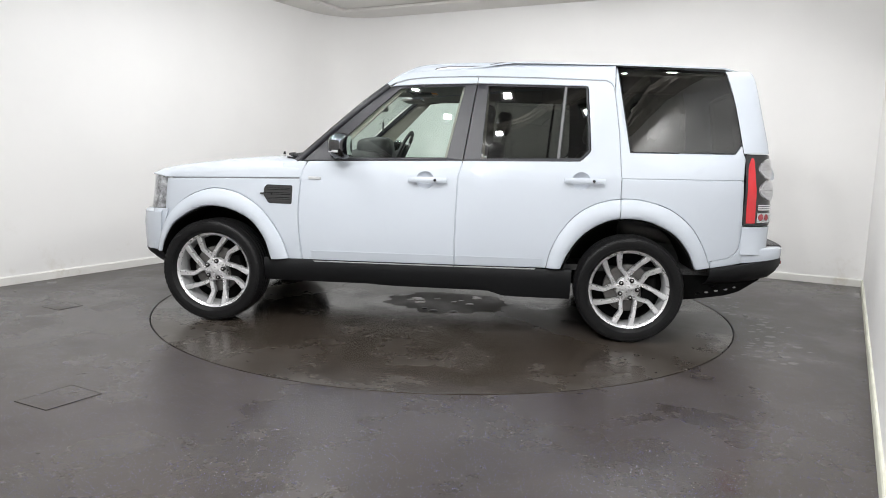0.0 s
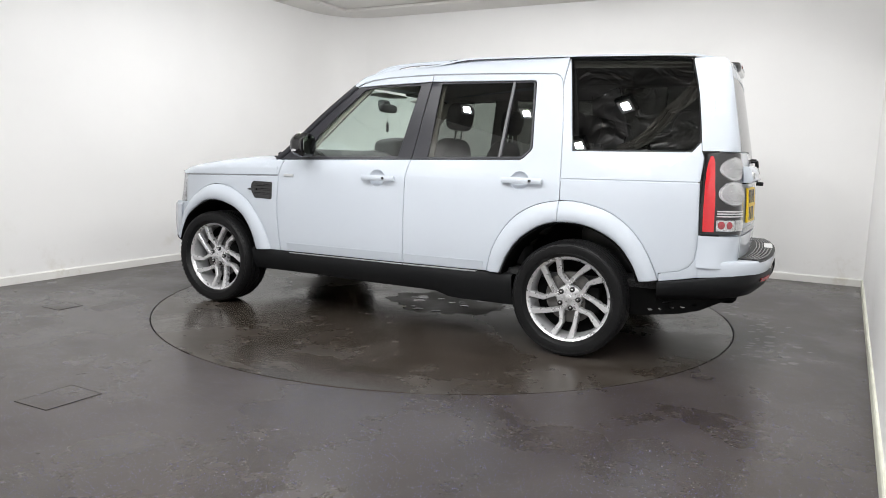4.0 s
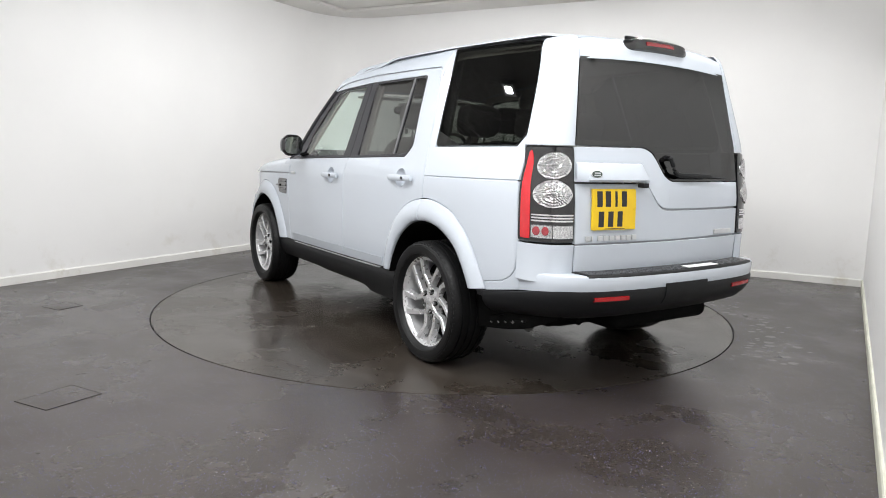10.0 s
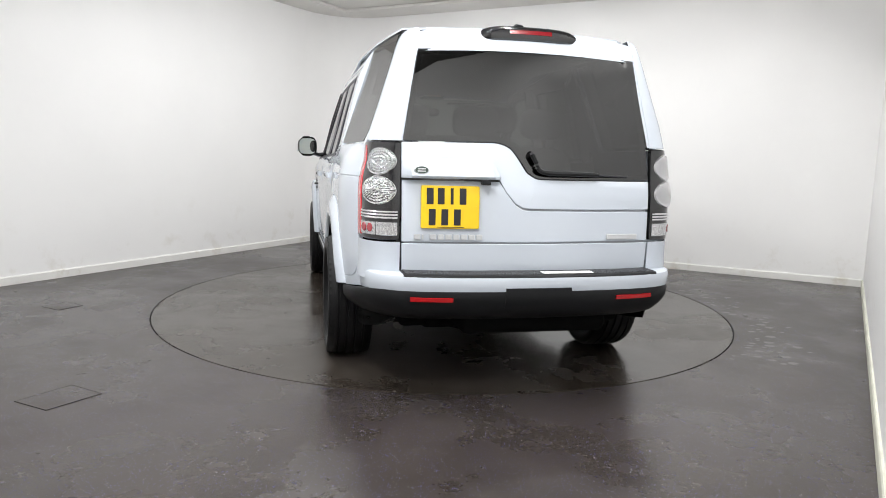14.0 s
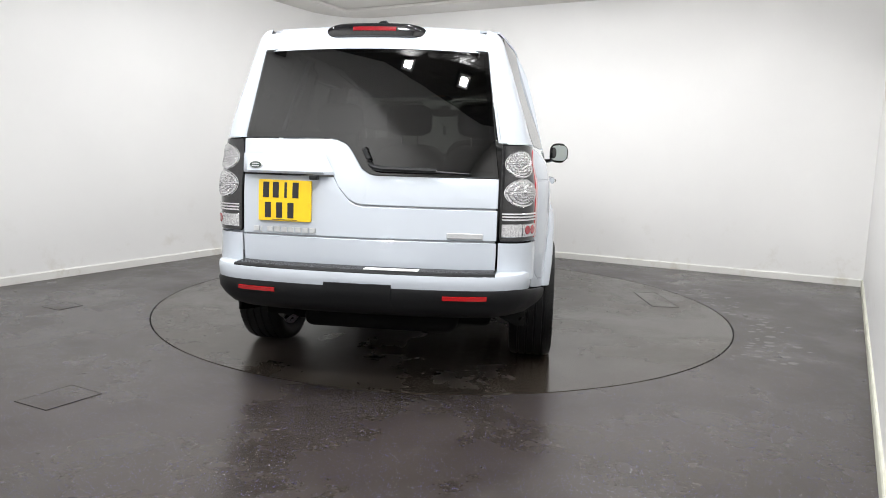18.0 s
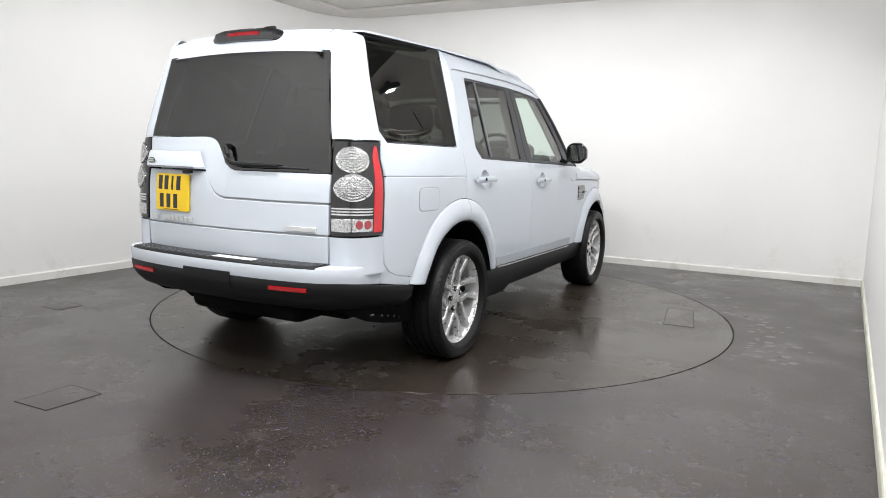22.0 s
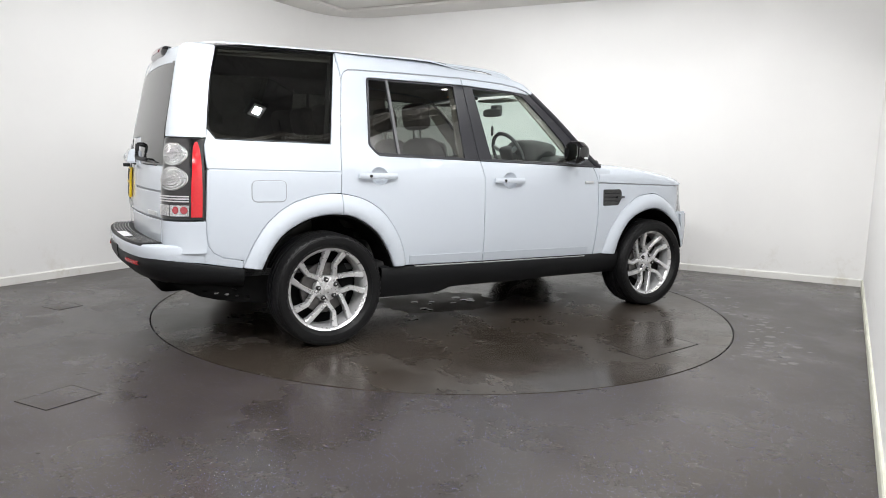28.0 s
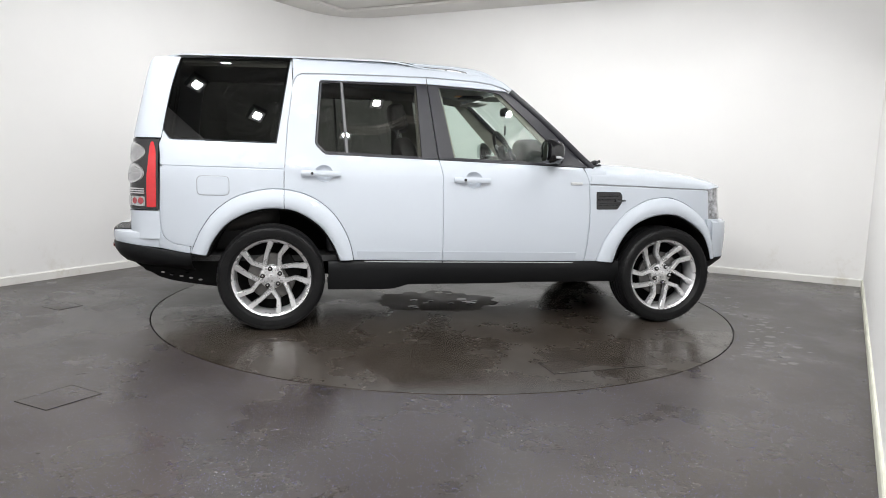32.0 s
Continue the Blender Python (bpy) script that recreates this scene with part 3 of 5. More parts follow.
def wrap_ends(z):
    yi = float(np.interp(z, (0.5, 1.29, 1.74, 1.86), (0.655, 0.651, 0.571, 0.552)))
    xo = float(np.interp(z, (0.5, 0.80, 1.08, 1.25, 1.285, 1.35, 1.46, 1.65, 1.84), (-2.188, -2.188, -2.188, -2.188, -2.174, -2.165, -2.15, -2.120, -2.068)))
    return Vector((-rear_x(yi, z), yi)), Vector((xo, side_y(xo, z)))


def wrap(sg):
    """The rounded rear corner: u from 0 at the tailgate to 1 at the flank."""
    def place(u, v, d):
        a, b = wrap_ends(v)
        c = Vector((a.x - 0.012, b.y - 0.012 + 0.020 * max(0.0, min(1.0, (v - 1.29) / 0.10))))
        p = a * (1 - u) ** 2 + c * 2 * u * (1 - u) + b * u * u
        t = ((c - a) * (1 - u) + (b - c) * u).normalized()
        p = p + Vector((-t.y, t.x)) * d
        return (p.x, sg * p.y, v)
    return place


def roof_z(x, y):
    z = float(np.interp(x, (-2.30, -2.20, -2.06, -1.33, -0.75, -0.58, -0.40, 0.0, 0.15, 0.256, 0.32), (1.818, 1.842, 1.858, 1.868, 1.872, 1.868, 1.834, 1.800, 1.774, 1.704, 1.65)))
    return z + 0.012 + 0.018 * (1 - (abs(y) / 0.66) ** 2)


def mirror_path(half):
    """A path from the car's left flank round its end to the right flank, from its left half."""
    return half + [(x, -y) for x, y in reversed(half[:-1])]


def sweep(path, prof, zf=None, thick=0.0):
    """A band along a plan path: profile of (outward, z)."""
    n = len(path)
    out = []
    mid = Vector((0, 0))
    for i, p in enumerate(path):
        a, b = Vector(path[max(0, i - 1)]), Vector(path[min(n - 1, i + 1)])
        t = (b - a).normalized()
        no = Vector((t.y, -t.x))
        if no.dot(Vector(p) - mid) < 0:
            no = -no
        out.append(no)
    rows = []
    for o, z in prof:
        rows.append([(p[0] + m.x * o, p[1] + m.y * o, z + (zf(p[0], p[1], z) if zf else 0)) for p, m in zip(path, out)])
    return grid(rows, thick)


RD_WIN = [(-0.309, 1.193), (-1.105, 1.214, 0.02), (-1.167, 1.278, 0.02), (-1.153, 1.49), (-1.137, 1.716, 0.02), (-0.384, 1.722)]
FD_WIN = [(-0.384, 1.722), (-0.309, 1.193), (0.809, 1.164), (0.65, 1.318), (0.442, 1.507), (0.215, 1.694, 0.02), (0.024, 1.706)]
Q_WIN = [(-2.066, 1.842, 0.02), (-1.330, 1.862, 0.012), (-1.425, 1.276, 0.025), (-2.118, 1.284, 0.03), (-2.162, 1.345, 0.03), (-2.150, 1.456), (-2.120, 1.646)]
FLARE_R_OUT = [(-1.989, 0.527), (-1.922, 0.678), (-1.828, 0.812), (-1.690, 0.912), (-1.513, 0.963), (-1.365, 0.966), (-1.214, 0.930), (-1.081, 0.847), (-0.984, 0.725), (-0.928, 0.604), (-0.899, 0.480)]
FLARE_R_IN = [(-1.883, 0.514), (-1.832, 0.625), (-1.738, 0.737), (-1.589, 0.815), (-1.440, 0.838), (-1.290, 0.817), (-1.138, 0.722), (-1.045, 0.595), (-0.997, 0.480)]
FLARE_F_OUT = [(0.906, 0.468), (0.969, 0.636), (1.090, 0.806), (1.200, 0.890), (1.320, 0.940), (1.483, 0.949), (1.674, 0.872), (1.800, 0.755), (1.862, 0.622), (1.895, 0.487)]
FLARE_F_IN = [(1.032, 0.462), (1.082, 0.615), (1.184, 0.744), (1.359, 0.818), (1.541, 0.816), (1.736, 0.706), (1.815, 0.585), (1.848, 0.482)]


def flare_place(sg, cx, outer, inner):
    """Wheel arch trim: it swells from the flank to a rounded lip round the wheel."""
    def polar(arc):
        pts = sorted((math.atan2(v - 0.40, u - cx), math.hypot(u - cx, v - 0.40)) for u, v in arc)
        return [p[0] for p in pts], [p[1] for p in pts]
    (ao, ro), (ai, ri) = polar(outer), polar(inner)

    def place(u, v, d):
        a, r = math.atan2(v - 0.40, u - cx), math.hypot(u - cx, v - 0.40)
        r0, r1 = float(np.interp(a, ai, ri)), float(np.interp(a, ao, ro))
        f = max(0.0, min(1.0, (r1 - r) / max(0.02, r1 - r0)))
        rise = 0.006 + 0.030 * math.sin(min(1.0, f / 0.62) * math.pi / 2) - 0.010 * max(0.0, (f - 0.72) / 0.28) ** 2
        return (u, sg * (side_y(min(u, 1.66) if u > 1.0 else u, v) + rise + d), v)
    return place


def build_side(car, sg):
    sp = side(sg)
    fro, fri = curve(FLARE_R_OUT, 4), curve(FLARE_R_IN, 4)
    ffo, ffi = curve(FLARE_F_OUT, 4), curve(FLARE_F_IN, 4)
    # arch trims stand proud of the flank
    cut = [i for i, p in enumerate(fro) if p[0] > -1.373][0]
    cin = [i for i, p in enumerate(fri) if p[0] > -1.373][0]
    rp, fp = flare_place(sg, -1.4425, fro, fri), flare_place(sg, 1.4425, ffo, ffi)
    look_of = dict(d=0.0, thick=0.045, cham=0.004, gap=0.0012, step=(0.022, 0.022))
    panel("wheel_arch_trim", fro[:cut] + [(-1.373, 0.9655), (-1.373, 0.832)] + fri[:cin][::-1], rp, PAINT, car, **look_of)
    panel("wheel_arch_trim", [(-1.373, 0.832), (-1.373, 0.9655)] + fro[cut:] + fri[cin:][::-1], rp, PAINT, car, **look_of)
    panel("wheel_arch_trim", ffo + ffi[::-1], fp, PAINT, car, **look_of)
    # inner arches
    for cx, arc in ((-1.4425, fri), (1.4425, ffi)):
        pts = [(cx + (p[0] - cx) * 0.985, p[1] - 0.004) for p in arc]
        rows = [[(p[0], sg * y, p[1]) for p in pts] for y in (0.925, 0.72, 0.50)]
        part("arch_liner", grid(rows, 0.006), UNDER, car, "black wheel arch liner")
        rows = [[(p[0], sg * 0.50, p[1]) for p in pts], [(p[0] * 0.2 + cx * 0.8, sg * 0.50, 0.35) for p in pts]]
        part("arch_liner", grid(rows, 0.006), UNDER, car, "black wheel arch liner")
    # rear door: skin, window surround, panes
    rd_low = [p for p in fro if p[0] > -1.372]
    outer = [(-0.271, 0.474), (-0.268, 0.62), (-0.271, 0.81), (-0.280, 1.08), (-0.309, 1.193)]
    win = rounded(RD_WIN)
    top = [(-0.384, 1.722), (-0.387, 1.769), (-0.60, 1.768), (-0.829, 1.765), (-1.10, 1.760), (-1.259, 1.755), (-1.292, 1.738), (-1.308, 1.71), (-1.318, 1.66), (-1.350, 1.41), (-1.372, 1.10), (-1.374, 0.967)]
    door = panel("rear_door", outer + win[1:-1] + top + rd_low, sp, PAINT, car, holes=[ellipse(-1.108, 1.080, 0.060, 0.057)])
    door["label"] = "white rear passenger door"
    panel("window_surround", rounded([(-0.384, 1.722), (-1.137, 1.716, 0.02), (-1.153, 1.49), (-1.167, 1.278, 0.02), (-1.105, 1.214, 0.02), (-0.309, 1.193)]), sp, SATIN, door,
          holes=[rounded([(-0.462, 1.706), (-0.975, 1.703), (-0.940, 1.228), (-0.430, 1.212)]), rounded([(-1.000, 1.703), (-1.120, 1.702, 0.01), (-1.138, 1.48), (-1.150, 1.285, 0.015), (-1.098, 1.232, 0.015), (-0.965, 1.230)])],
          d=-0.004, label="satin black window frame and pillar trim")
    panel("window_pane", rounded([(-0.455, 1.712), (-0.982, 1.709), (-0.945, 1.222), (-0.422, 1.206)]), pane(sg), DARK_GLASS, door, d=-0.006, thick=0.004, gap=0, label="dark tinted glass")
    panel("window_pane", rounded([(-0.993, 1.709), (-1.126, 1.708), (-1.144, 1.48), (-1.156, 1.283), (-1.100, 1.226), (-0.958, 1.224)]), pane(sg), DARK_GLASS, door, d=-0.006, thick=0.004, gap=0, label="dark tinted glass")
    panel("window_bar", [(-0.996, 1.712), (-0.980, 1.712), (-0.941, 1.224), (-0.958, 1.224)], sp, BAR, door, d=0.002, gap=0, label="grey vertical window bar")
    # front door
    low = [(-0.271, 0.474), (-0.268, 0.62), (-0.271, 0.81), (-0.280, 1.08), (-0.309, 1.193), (0.20, 1.180), (0.768, 1.163), (0.800, 1.09), (0.815, 1.03), (0.832, 0.86), (0.834, 0.74), (0.825, 0.60), (0.808, 0.468)]
    fdoor = panel("front_door", low, sp, PAINT, car, holes=[ellipse(-0.056, 1.056, 0.060, 0.057)])
    fdoor["label"] = "white front passenger door"
    panel("door_frame", [(-0.384, 1.722), (-0.387, 1.769), (-0.181, 1.764), (-0.03, 1.755), (0.101, 1.739), (0.193, 1.710), (0.215, 1.694), (0.024, 1.706)], sp, PAINT, fdoor, label="white upper door frame")
    fw = rounded(FD_WIN)
    gl = rounded([(-0.300, 1.700, 0.01), (-0.196, 1.210, 0.005), (0.600, 1.190, 0.01), (0.500, 1.350), (0.335, 1.508), (0.150, 1.675, 0.015), (0.024, 1.693)])
    panel("window_surround", fw, sp, SATIN, fdoor, holes=[gl], d=-0.004, label="satin black window frame, pillar trim and mirror triangle")
    panel("window_pane", [(u + (0.006 if u > 0.1 else -0.006), v + (0.005 if v > 1.4 else -0.005)) for u, v in gl], pane(sg), CLEAR_GLASS, fdoor, d=-0.006, thick=0.004, gap=0, label="clear greenish glass")
    panel("belt_seal", [(-1.10, 1.209), (-1.10, 1.221), (-0.31, 1.202), (-0.31, 1.190)], sp, SATIN, door, d=0.003, gap=0)
    panel("belt_seal", [(-0.305, 1.190), (-0.305, 1.202), (0.80, 1.174), (0.80, 1.162)], sp, SATIN, fdoor, d=0.003, gap=0)
    for who, cx, cz, w0, w1 in ((fdoor, -0.056, 1.056, -0.206, 0.056), (door, -1.108, 1.080, -1.263, -0.994)):
        rows = [[sp(cx + 0.0615 * r * math.cos(a), cz + 0.0585 * r * math.sin(a), -0.030 * (1 - r ** 3) - 0.0015) for a in np.linspace(0, 2 * math.pi, 33)] for r in (1.0, 0.95, 0.86, 0.7, 0.45, 0.2, 0.01)]
        part("handle_cup", grid(rows), PAINT, who, "round recess behind the handle")
        rows = []
        for k in range(13):
            u = w0 + (w1 - w0) * k / 12
            e = math.sin(math.pi * min(1, max(0, (k + 0.35) / 12.7))) ** 0.4
            zc = cz + 0.002
            y0 = side_y(u, zc)
            ring = []
            for a in range(8):
                t = 2 * math.pi * a / 8 + math.pi / 8
                ring.append((u, sg * (y0 + 0.016 + 0.016 * e + 0.011 * math.sin(t)), zc + 0.021 * (0.85 + 0.15 * e) * math.cos(t)))
            rows.append(ring)
        bm = grid(rows, close=True)
        bm.verts.ensure_lookup_table()
        bm.faces.new(bm.verts[:8]), bm.faces.new(bm.verts[-8:])
        bmesh.ops.recalc_face_normals(bm, faces=bm.faces[:])
        part("door_handle", bm, PAINT, who, "white pull handle")
        key = w0 + 0.078 if who is fdoor else w0 + 0.075
        bm = lathe(bmesh.new(), [(0.001, 0.006), (0.009, 0.005), (0.010, 0.0)], 14, "y", (0, 0, 0))
        bmesh.ops.transform(bm, matrix=Matrix.Translation((key, sg * (side_y(key, cz) + 0.043), cz + 0.002)) @ Matrix.Rotation(0 if sg > 0 else math.pi, 4, "Z"), verts=bm.verts[:])
        part("lock_button", bm, GLOSS, who, "small black lock button")
    tilt = lambda u, v, d: sp(u, v, d + 0.009 * ((v - 0.482) / 0.066) + 0.001)
    panel("door_moulding", [(-0.874, 0.482), (-0.272, 0.476), (-0.272, 0.548), (-0.880, 0.552)], tilt, PAINT, door, d=0.0, thick=0.004, cham=0.0015, gap=0.004)
    panel("door_moulding", [(-0.266, 0.476), (0.742, 0.469), (0.748, 0.541), (-0.266, 0.548)], tilt, PAINT, fdoor, d=0.0, thick=0.004, cham=0.0015, gap=0.004)
    panel("bright_strip", [(-0.83, 0.474), (-0.272, 0.469), (-0.272, 0.462), (-0.82, 0.467)], sp, GREYTRIM, door, d=0.004, gap=0, cham=0.001)
    panel("bright_strip", [(-0.264, 0.469), (0.73, 0.462), (0.72, 0.456), (-0.264, 0.462)], sp, GREYTRIM, fdoor, d=0.004, gap=0, cham=0.001)
    # backing strips in body colour and grey, added so the shut lines look less dark
    def seam(line, deep=-0.009, half=0.013, mat=PAINT):
        pts = [Vector(p) for p in line]
        lo, hi = [], []
        for i, c in enumerate(pts):
            t = (pts[min(i + 1, len(pts) - 1)] - pts[max(i - 1, 0)]).normalized()
            n = Vector((-t.y, t.x)) * half
            lo.append(tuple(c + n)), hi.append(tuple(c - n))
        panel("shut_line_backing", lo + hi[::-1], sp, mat, car, d=deep, thick=0.004, gap=0, cham=0.001)

    seam([(-0.271, 0.476), (-0.268, 0.62), (-0.271, 0.81), (-0.280, 1.08), (-0.305, 1.18)])
    seam([(0.812, 0.475), (0.827, 0.60), (0.835, 0.74), (0.833, 0.86), (0.815, 1.03), (0.785, 1.13)])
    seam([(-1.374, 0.985), (-1.372, 1.10), (-1.350, 1.41), (-1.319, 1.66), (-1.308, 1.71), (-1.290, 1.742), (-1.258, 1.757), (-0.829, 1.768), (-0.387, 1.772), (-0.03, 1.758), (0.101, 1.742), (0.18, 1.716)], mat=SEAM)
    seam([(-1.36, 1.101), (-1.732, 1.106), (-2.165, 1.110)], -0.005)
    seam([(0.83, 1.041), (1.295, 1.029), (1.78, 1.015)], -0.010, mat=SEAM)
    seam([(-2.188, 0.79), (-2.186, 0.73), (-2.177, 0.66), (-2.150, 0.618), (-2.10, 0.590), (-2.0, 0.573)], -0.007)
    # roof side and rear quarter
    panel("roof_side", [(-1.323, 1.868), (-1.315, 1.700), (-1.305, 1.722), (-1.288, 1.744), (-1.257, 1.760), (-0.829, 1.771), (-0.387, 1.775), (-0.03, 1.761), (0.101, 1.745), (0.193, 1.716), (0.222, 1.697), (0.262, 1.704), (0.215, 1.735), (0.155, 1.776), (0.0, 1.806), (-0.40, 1.842), (-0.58, 1.872), (-0.75, 1.878)],
          sp, PAINT, car, gap=0.001)
    q = rounded(Q_WIN)
    rear_cut = [(-2.066, 1.842)] + [(wrap_ends(z)[1].x, z) for z in (1.80, 1.72, 1.65, 1.55, 1.46, 1.40, 1.35, 1.30, 1.285)]
    panel("quarter_panel", [(-1.330, 1.862), (-1.318, 1.66), (-1.350, 1.41), (-1.372, 1.102), (-1.732, 1.107), (-2.178, 1.111), (-2.188, 1.25), (-2.172, 1.290), (-2.164, 1.345)] + [(-2.118, 1.284), (-1.425, 1.276)], sp, PAINT, car)
    panel("quarter_window", q, sp, QUARTER_GLASS, car, d=0.001, thick=0.004, gap=0.004, label="dark tinted rear quarter glass")
    # black ceramic edge behind the quarter glass
    panel("quarter_window_edge", [(u, v) for u, v in q], sp, GLOSS, car, holes=[shrink([p[:2] for p in Q_WIN] if area2([p[:2] for p in Q_WIN]) > 0 else [p[:2] for p in Q_WIN[::-1]], 0.018)], d=-0.006, thick=0.004, gap=0.002, label="black edge band of the quarter glass")
    lowq = [(-1.374, 1.1005), (-1.374, 0.969)] + [p for p in fro if p[0] < -1.374][::-1]
    panel("quarter_panel", lowq + [(-1.987, 0.570), (-2.10, 0.590), (-2.150, 0.618), (-2.178, 0.66), (-2.187, 0.73), (-2.190, 0.81), (-2.180, 1.08), (-2.178, 1.1095), (-1.732, 1.1055)], sp, PAINT, car)
    panel("bumper_side", [(-1.987, 0.570), (-1.990, 0.522), (-2.20, 0.556), (-2.20, 0.810), (-2.190, 0.81), (-2.187, 0.73), (-2.178, 0.66), (-2.150, 0.618), (-2.10, 0.590)], sp, PAINT, car, gap=0.001)
    if sg < 0:
        panel("fuel_flap", oblong(-1.938, -1.731, 0.921, 1.049, 0.035), sp, PAINT, car, d=0.0025, gap=0.0026, cham=0.0015, label="white fuel filler flap")
        # grey sheet under the flap: its tone stands for the gap's shade
        panel("flap_gap", oblong(-1.940, -1.729, 0.919, 1.051, 0.037), sp, SEAM, car, d=0.0010, gap=0, thick=0.002, cham=0.0008)
    # front wing
    panel("wing_top", [(0.772, 1.160), (0.803, 1.09), (0.818, 1.042), (0.95, 1.040), (0.95, 1.150), (0.86, 1.166)], sp, PAINT, car, d=-0.004, gap=0.003, label="white wing top beside the bonnet")
    wing = [(0.815, 1.038), (0.834, 0.86), (0.836, 0.74), (0.827, 0.60), (0.812, 0.468)] + ffo[:] + [(1.880, 0.60), (1.850, 0.782), (1.838, 0.90), (1.822, 1.012), (1.295, 1.027)]
    panel("front_wing", wing, sp, PAINT, car)
    vent = rounded([(0.874, 0.989, 0.012), (1.060, 0.991, 0.012), (1.080, 0.966, 0.01), (1.082, 0.915, 0.01), (1.048, 0.861, 0.012), (0.882, 0.858, 0.012)])
    v = panel("wing_vent", vent, sp, GLOSS, car, d=0.004, gap=0, label="gloss black side vent")
    for k in range(3):
        z = 0.89 + 0.033 * k
        panel("slat", [(0.890, z), (1.052, z), (1.062, z + 0.014), (0.890, z + 0.014)], sp, GLOSS, v, d=0.008, gap=0, cham=0.003)
    panel("vent_wing", [(1.02, 0.918), (1.105, 0.922), (1.105, 0.934), (1.02, 0.938)], sp, GLOSS, v, d=0.018, gap=0, cham=0.004)
    panel("side_badge", oblong(0.672, 0.760, 1.036, 1.056, 0.004), sp, GREYTRIM, fdoor, d=0.007, thick=0.008, gap=0, cham=0.002, label="small silver badge bar")
    panel("bumper_end", [(1.815, 0.792), (1.925, 0.792), (1.925, 0.50), (1.885, 0.50), (1.870, 0.60)], lambda u, v, d: (u, sg * (0.866 + d), v), PAINT, car, gap=0, thick=0.02, cham=0.002)
    # sill
    rows = []
    for x in np.linspace(-1.075, 1.09, 24):
        y = side_y(x, 0.45)
        dip = 0.035 * max(0.0, min(1.0, (-0.50 - x) / 0.12)) + 0.008 * max(0.0, min(1.0, (0.3 - x) / 0.1))
        rows.append([(x, sg * yy, zz) for yy, zz in ((y - 0.03, 0.478), (y - 0.004, 0.470), (y + 0.004, 0.455), (y - 0.004, 0.40), (y - 0.02, 0.345 - dip * 0.5), (y - 0.05, 0.305 - dip), (y - 0.14, 0.290 - dip), (y - 0.30, 0.300))])
    part("side_sill", grid(rows, 0.008), TRIM, car, "black plastic sill")
    # cabin side trim
    panel("door_card", [(-0.88, 0.50), (0.82, 0.50), (0.80, 1.16), (-0.3, 1.185), (-1.34, 1.20), (-1.34, 0.98), (-1.10, 0.88), (-0.96, 0.72)], sp, CABIN, car, d=-0.075, thick=0.03, gap=0, label="dark inner door trim")
    panel("side_trim", [(-2.12, 0.98), (-1.36, 0.98), (-1.36, 1.27), (-2.12, 1.275)], sp, CABIN, car, d=-0.07, thick=0.02, gap=0, label="dark boot side trim")
    panel("pillar_trim", [(-0.47, 1.74), (-0.29, 1.74), (-0.17, 1.18), (-0.45, 1.19)], sp, PILLAR, car, d=-0.05, thick=0.02, gap=0, label="beige inner centre pillar")
    panel("pillar_trim", [(-1.36, 1.80), (-1.13, 1.74), (-1.14, 1.19), (-1.46, 1.26)], sp, CABIN, car, d=-0.05, thick=0.02, gap=0, label="dark inner rear pillar")
    panel("pillar_trim", [(0.10, 1.70), (0.22, 1.69), (0.83, 1.165), (0.64, 1.165)], sp, PILLAR, car, d=-0.045, thick=0.02, gap=0, label="beige inner windscreen pillar")
    panel("roof_lining_edge", [(-2.05, 1.825), (-1.33, 1.85), (-0.4, 1.775), (0.16, 1.735), (0.20, 1.685), (-0.38, 1.712), (-1.13, 1.708), (-1.33, 1.80), (-2.05, 1.79)], sp, LINER, car, d=-0.055, thick=0.01, gap=0, label="grey roof lining edge")
    # rail on the roof
    rail = hold("roof_rail", car)
    rail["label"] = "silver and white raised roof rail"
    rp = [(-0.60, 0.0), (-0.45, 0.020), (-0.17, 0.032), (0.02, 0.022), (0.14, 0.0), (0.205, -0.02)]
    pts = [(x, sg * (side_y(x, 1.80) - 0.055 - 0.02 * (x > 0.1)), float(np.interp(x, (-0.6, -0.45, -0.17, 0.03, 0.15, 0.21), (1.864, 1.862, 1.853, 1.832, 1.787, 1.745)))) for x, _ in rp]
    bm = tube(bmesh.new(), curve(pts, 5), [0.006] + [0.014] * 24 + [0.006], 8)
    part("rail_bar", bm, PAINT, rail, "white rail bar")
    on_rail = lambda u, v, d: (u, sg * (side_y(min(u, 0.1), 1.80) - 0.047 - 0.02 * max(0, min(1, (u - 0.02) / 0.1)) + d), v)
    panel("rail_foot", [(-0.62, 1.862), (-0.45, 1.866), (-0.17, 1.858), (0.03, 1.838), (0.15, 1.793), (0.20, 1.752), (0.12, 1.752), (0.0, 1.785), (-0.40, 1.812), (-0.56, 1.850)], on_rail, PAINT, rail, gap=0, d=0.004, thick=0.02, cham=0.003)
    panel("rail_slot", [(-0.56, 1.851), (-0.49, 1.855), (-0.17, 1.845), (-0.085, 1.832), (-0.060, 1.812), (-0.40, 1.828)], on_rail, BAR, rail, gap=0, d=0.007, thick=0.006, cham=0.001, label="dark slot in the rail")
    panel("slot_bar", [(-0.43, 1.846), (-0.17, 1.838), (-0.095, 1.827), (-0.085, 1.818), (-0.40, 1.833)], on_rail, ALLOY, rail, gap=0, d=0.009, thick=0.006, cham=0.001, label="silver bar in the slot")
    panel("rail_end", [(-0.66, 1.874), (-0.53, 1.876), (-0.47, 1.864), (-0.44, 1.848), (-0.54, 1.856)], on_rail, SATIN, rail, gap=0, d=0.012, thick=0.016, cham=0.002, label="black rail end piece")
    build_mirror(car, sg)


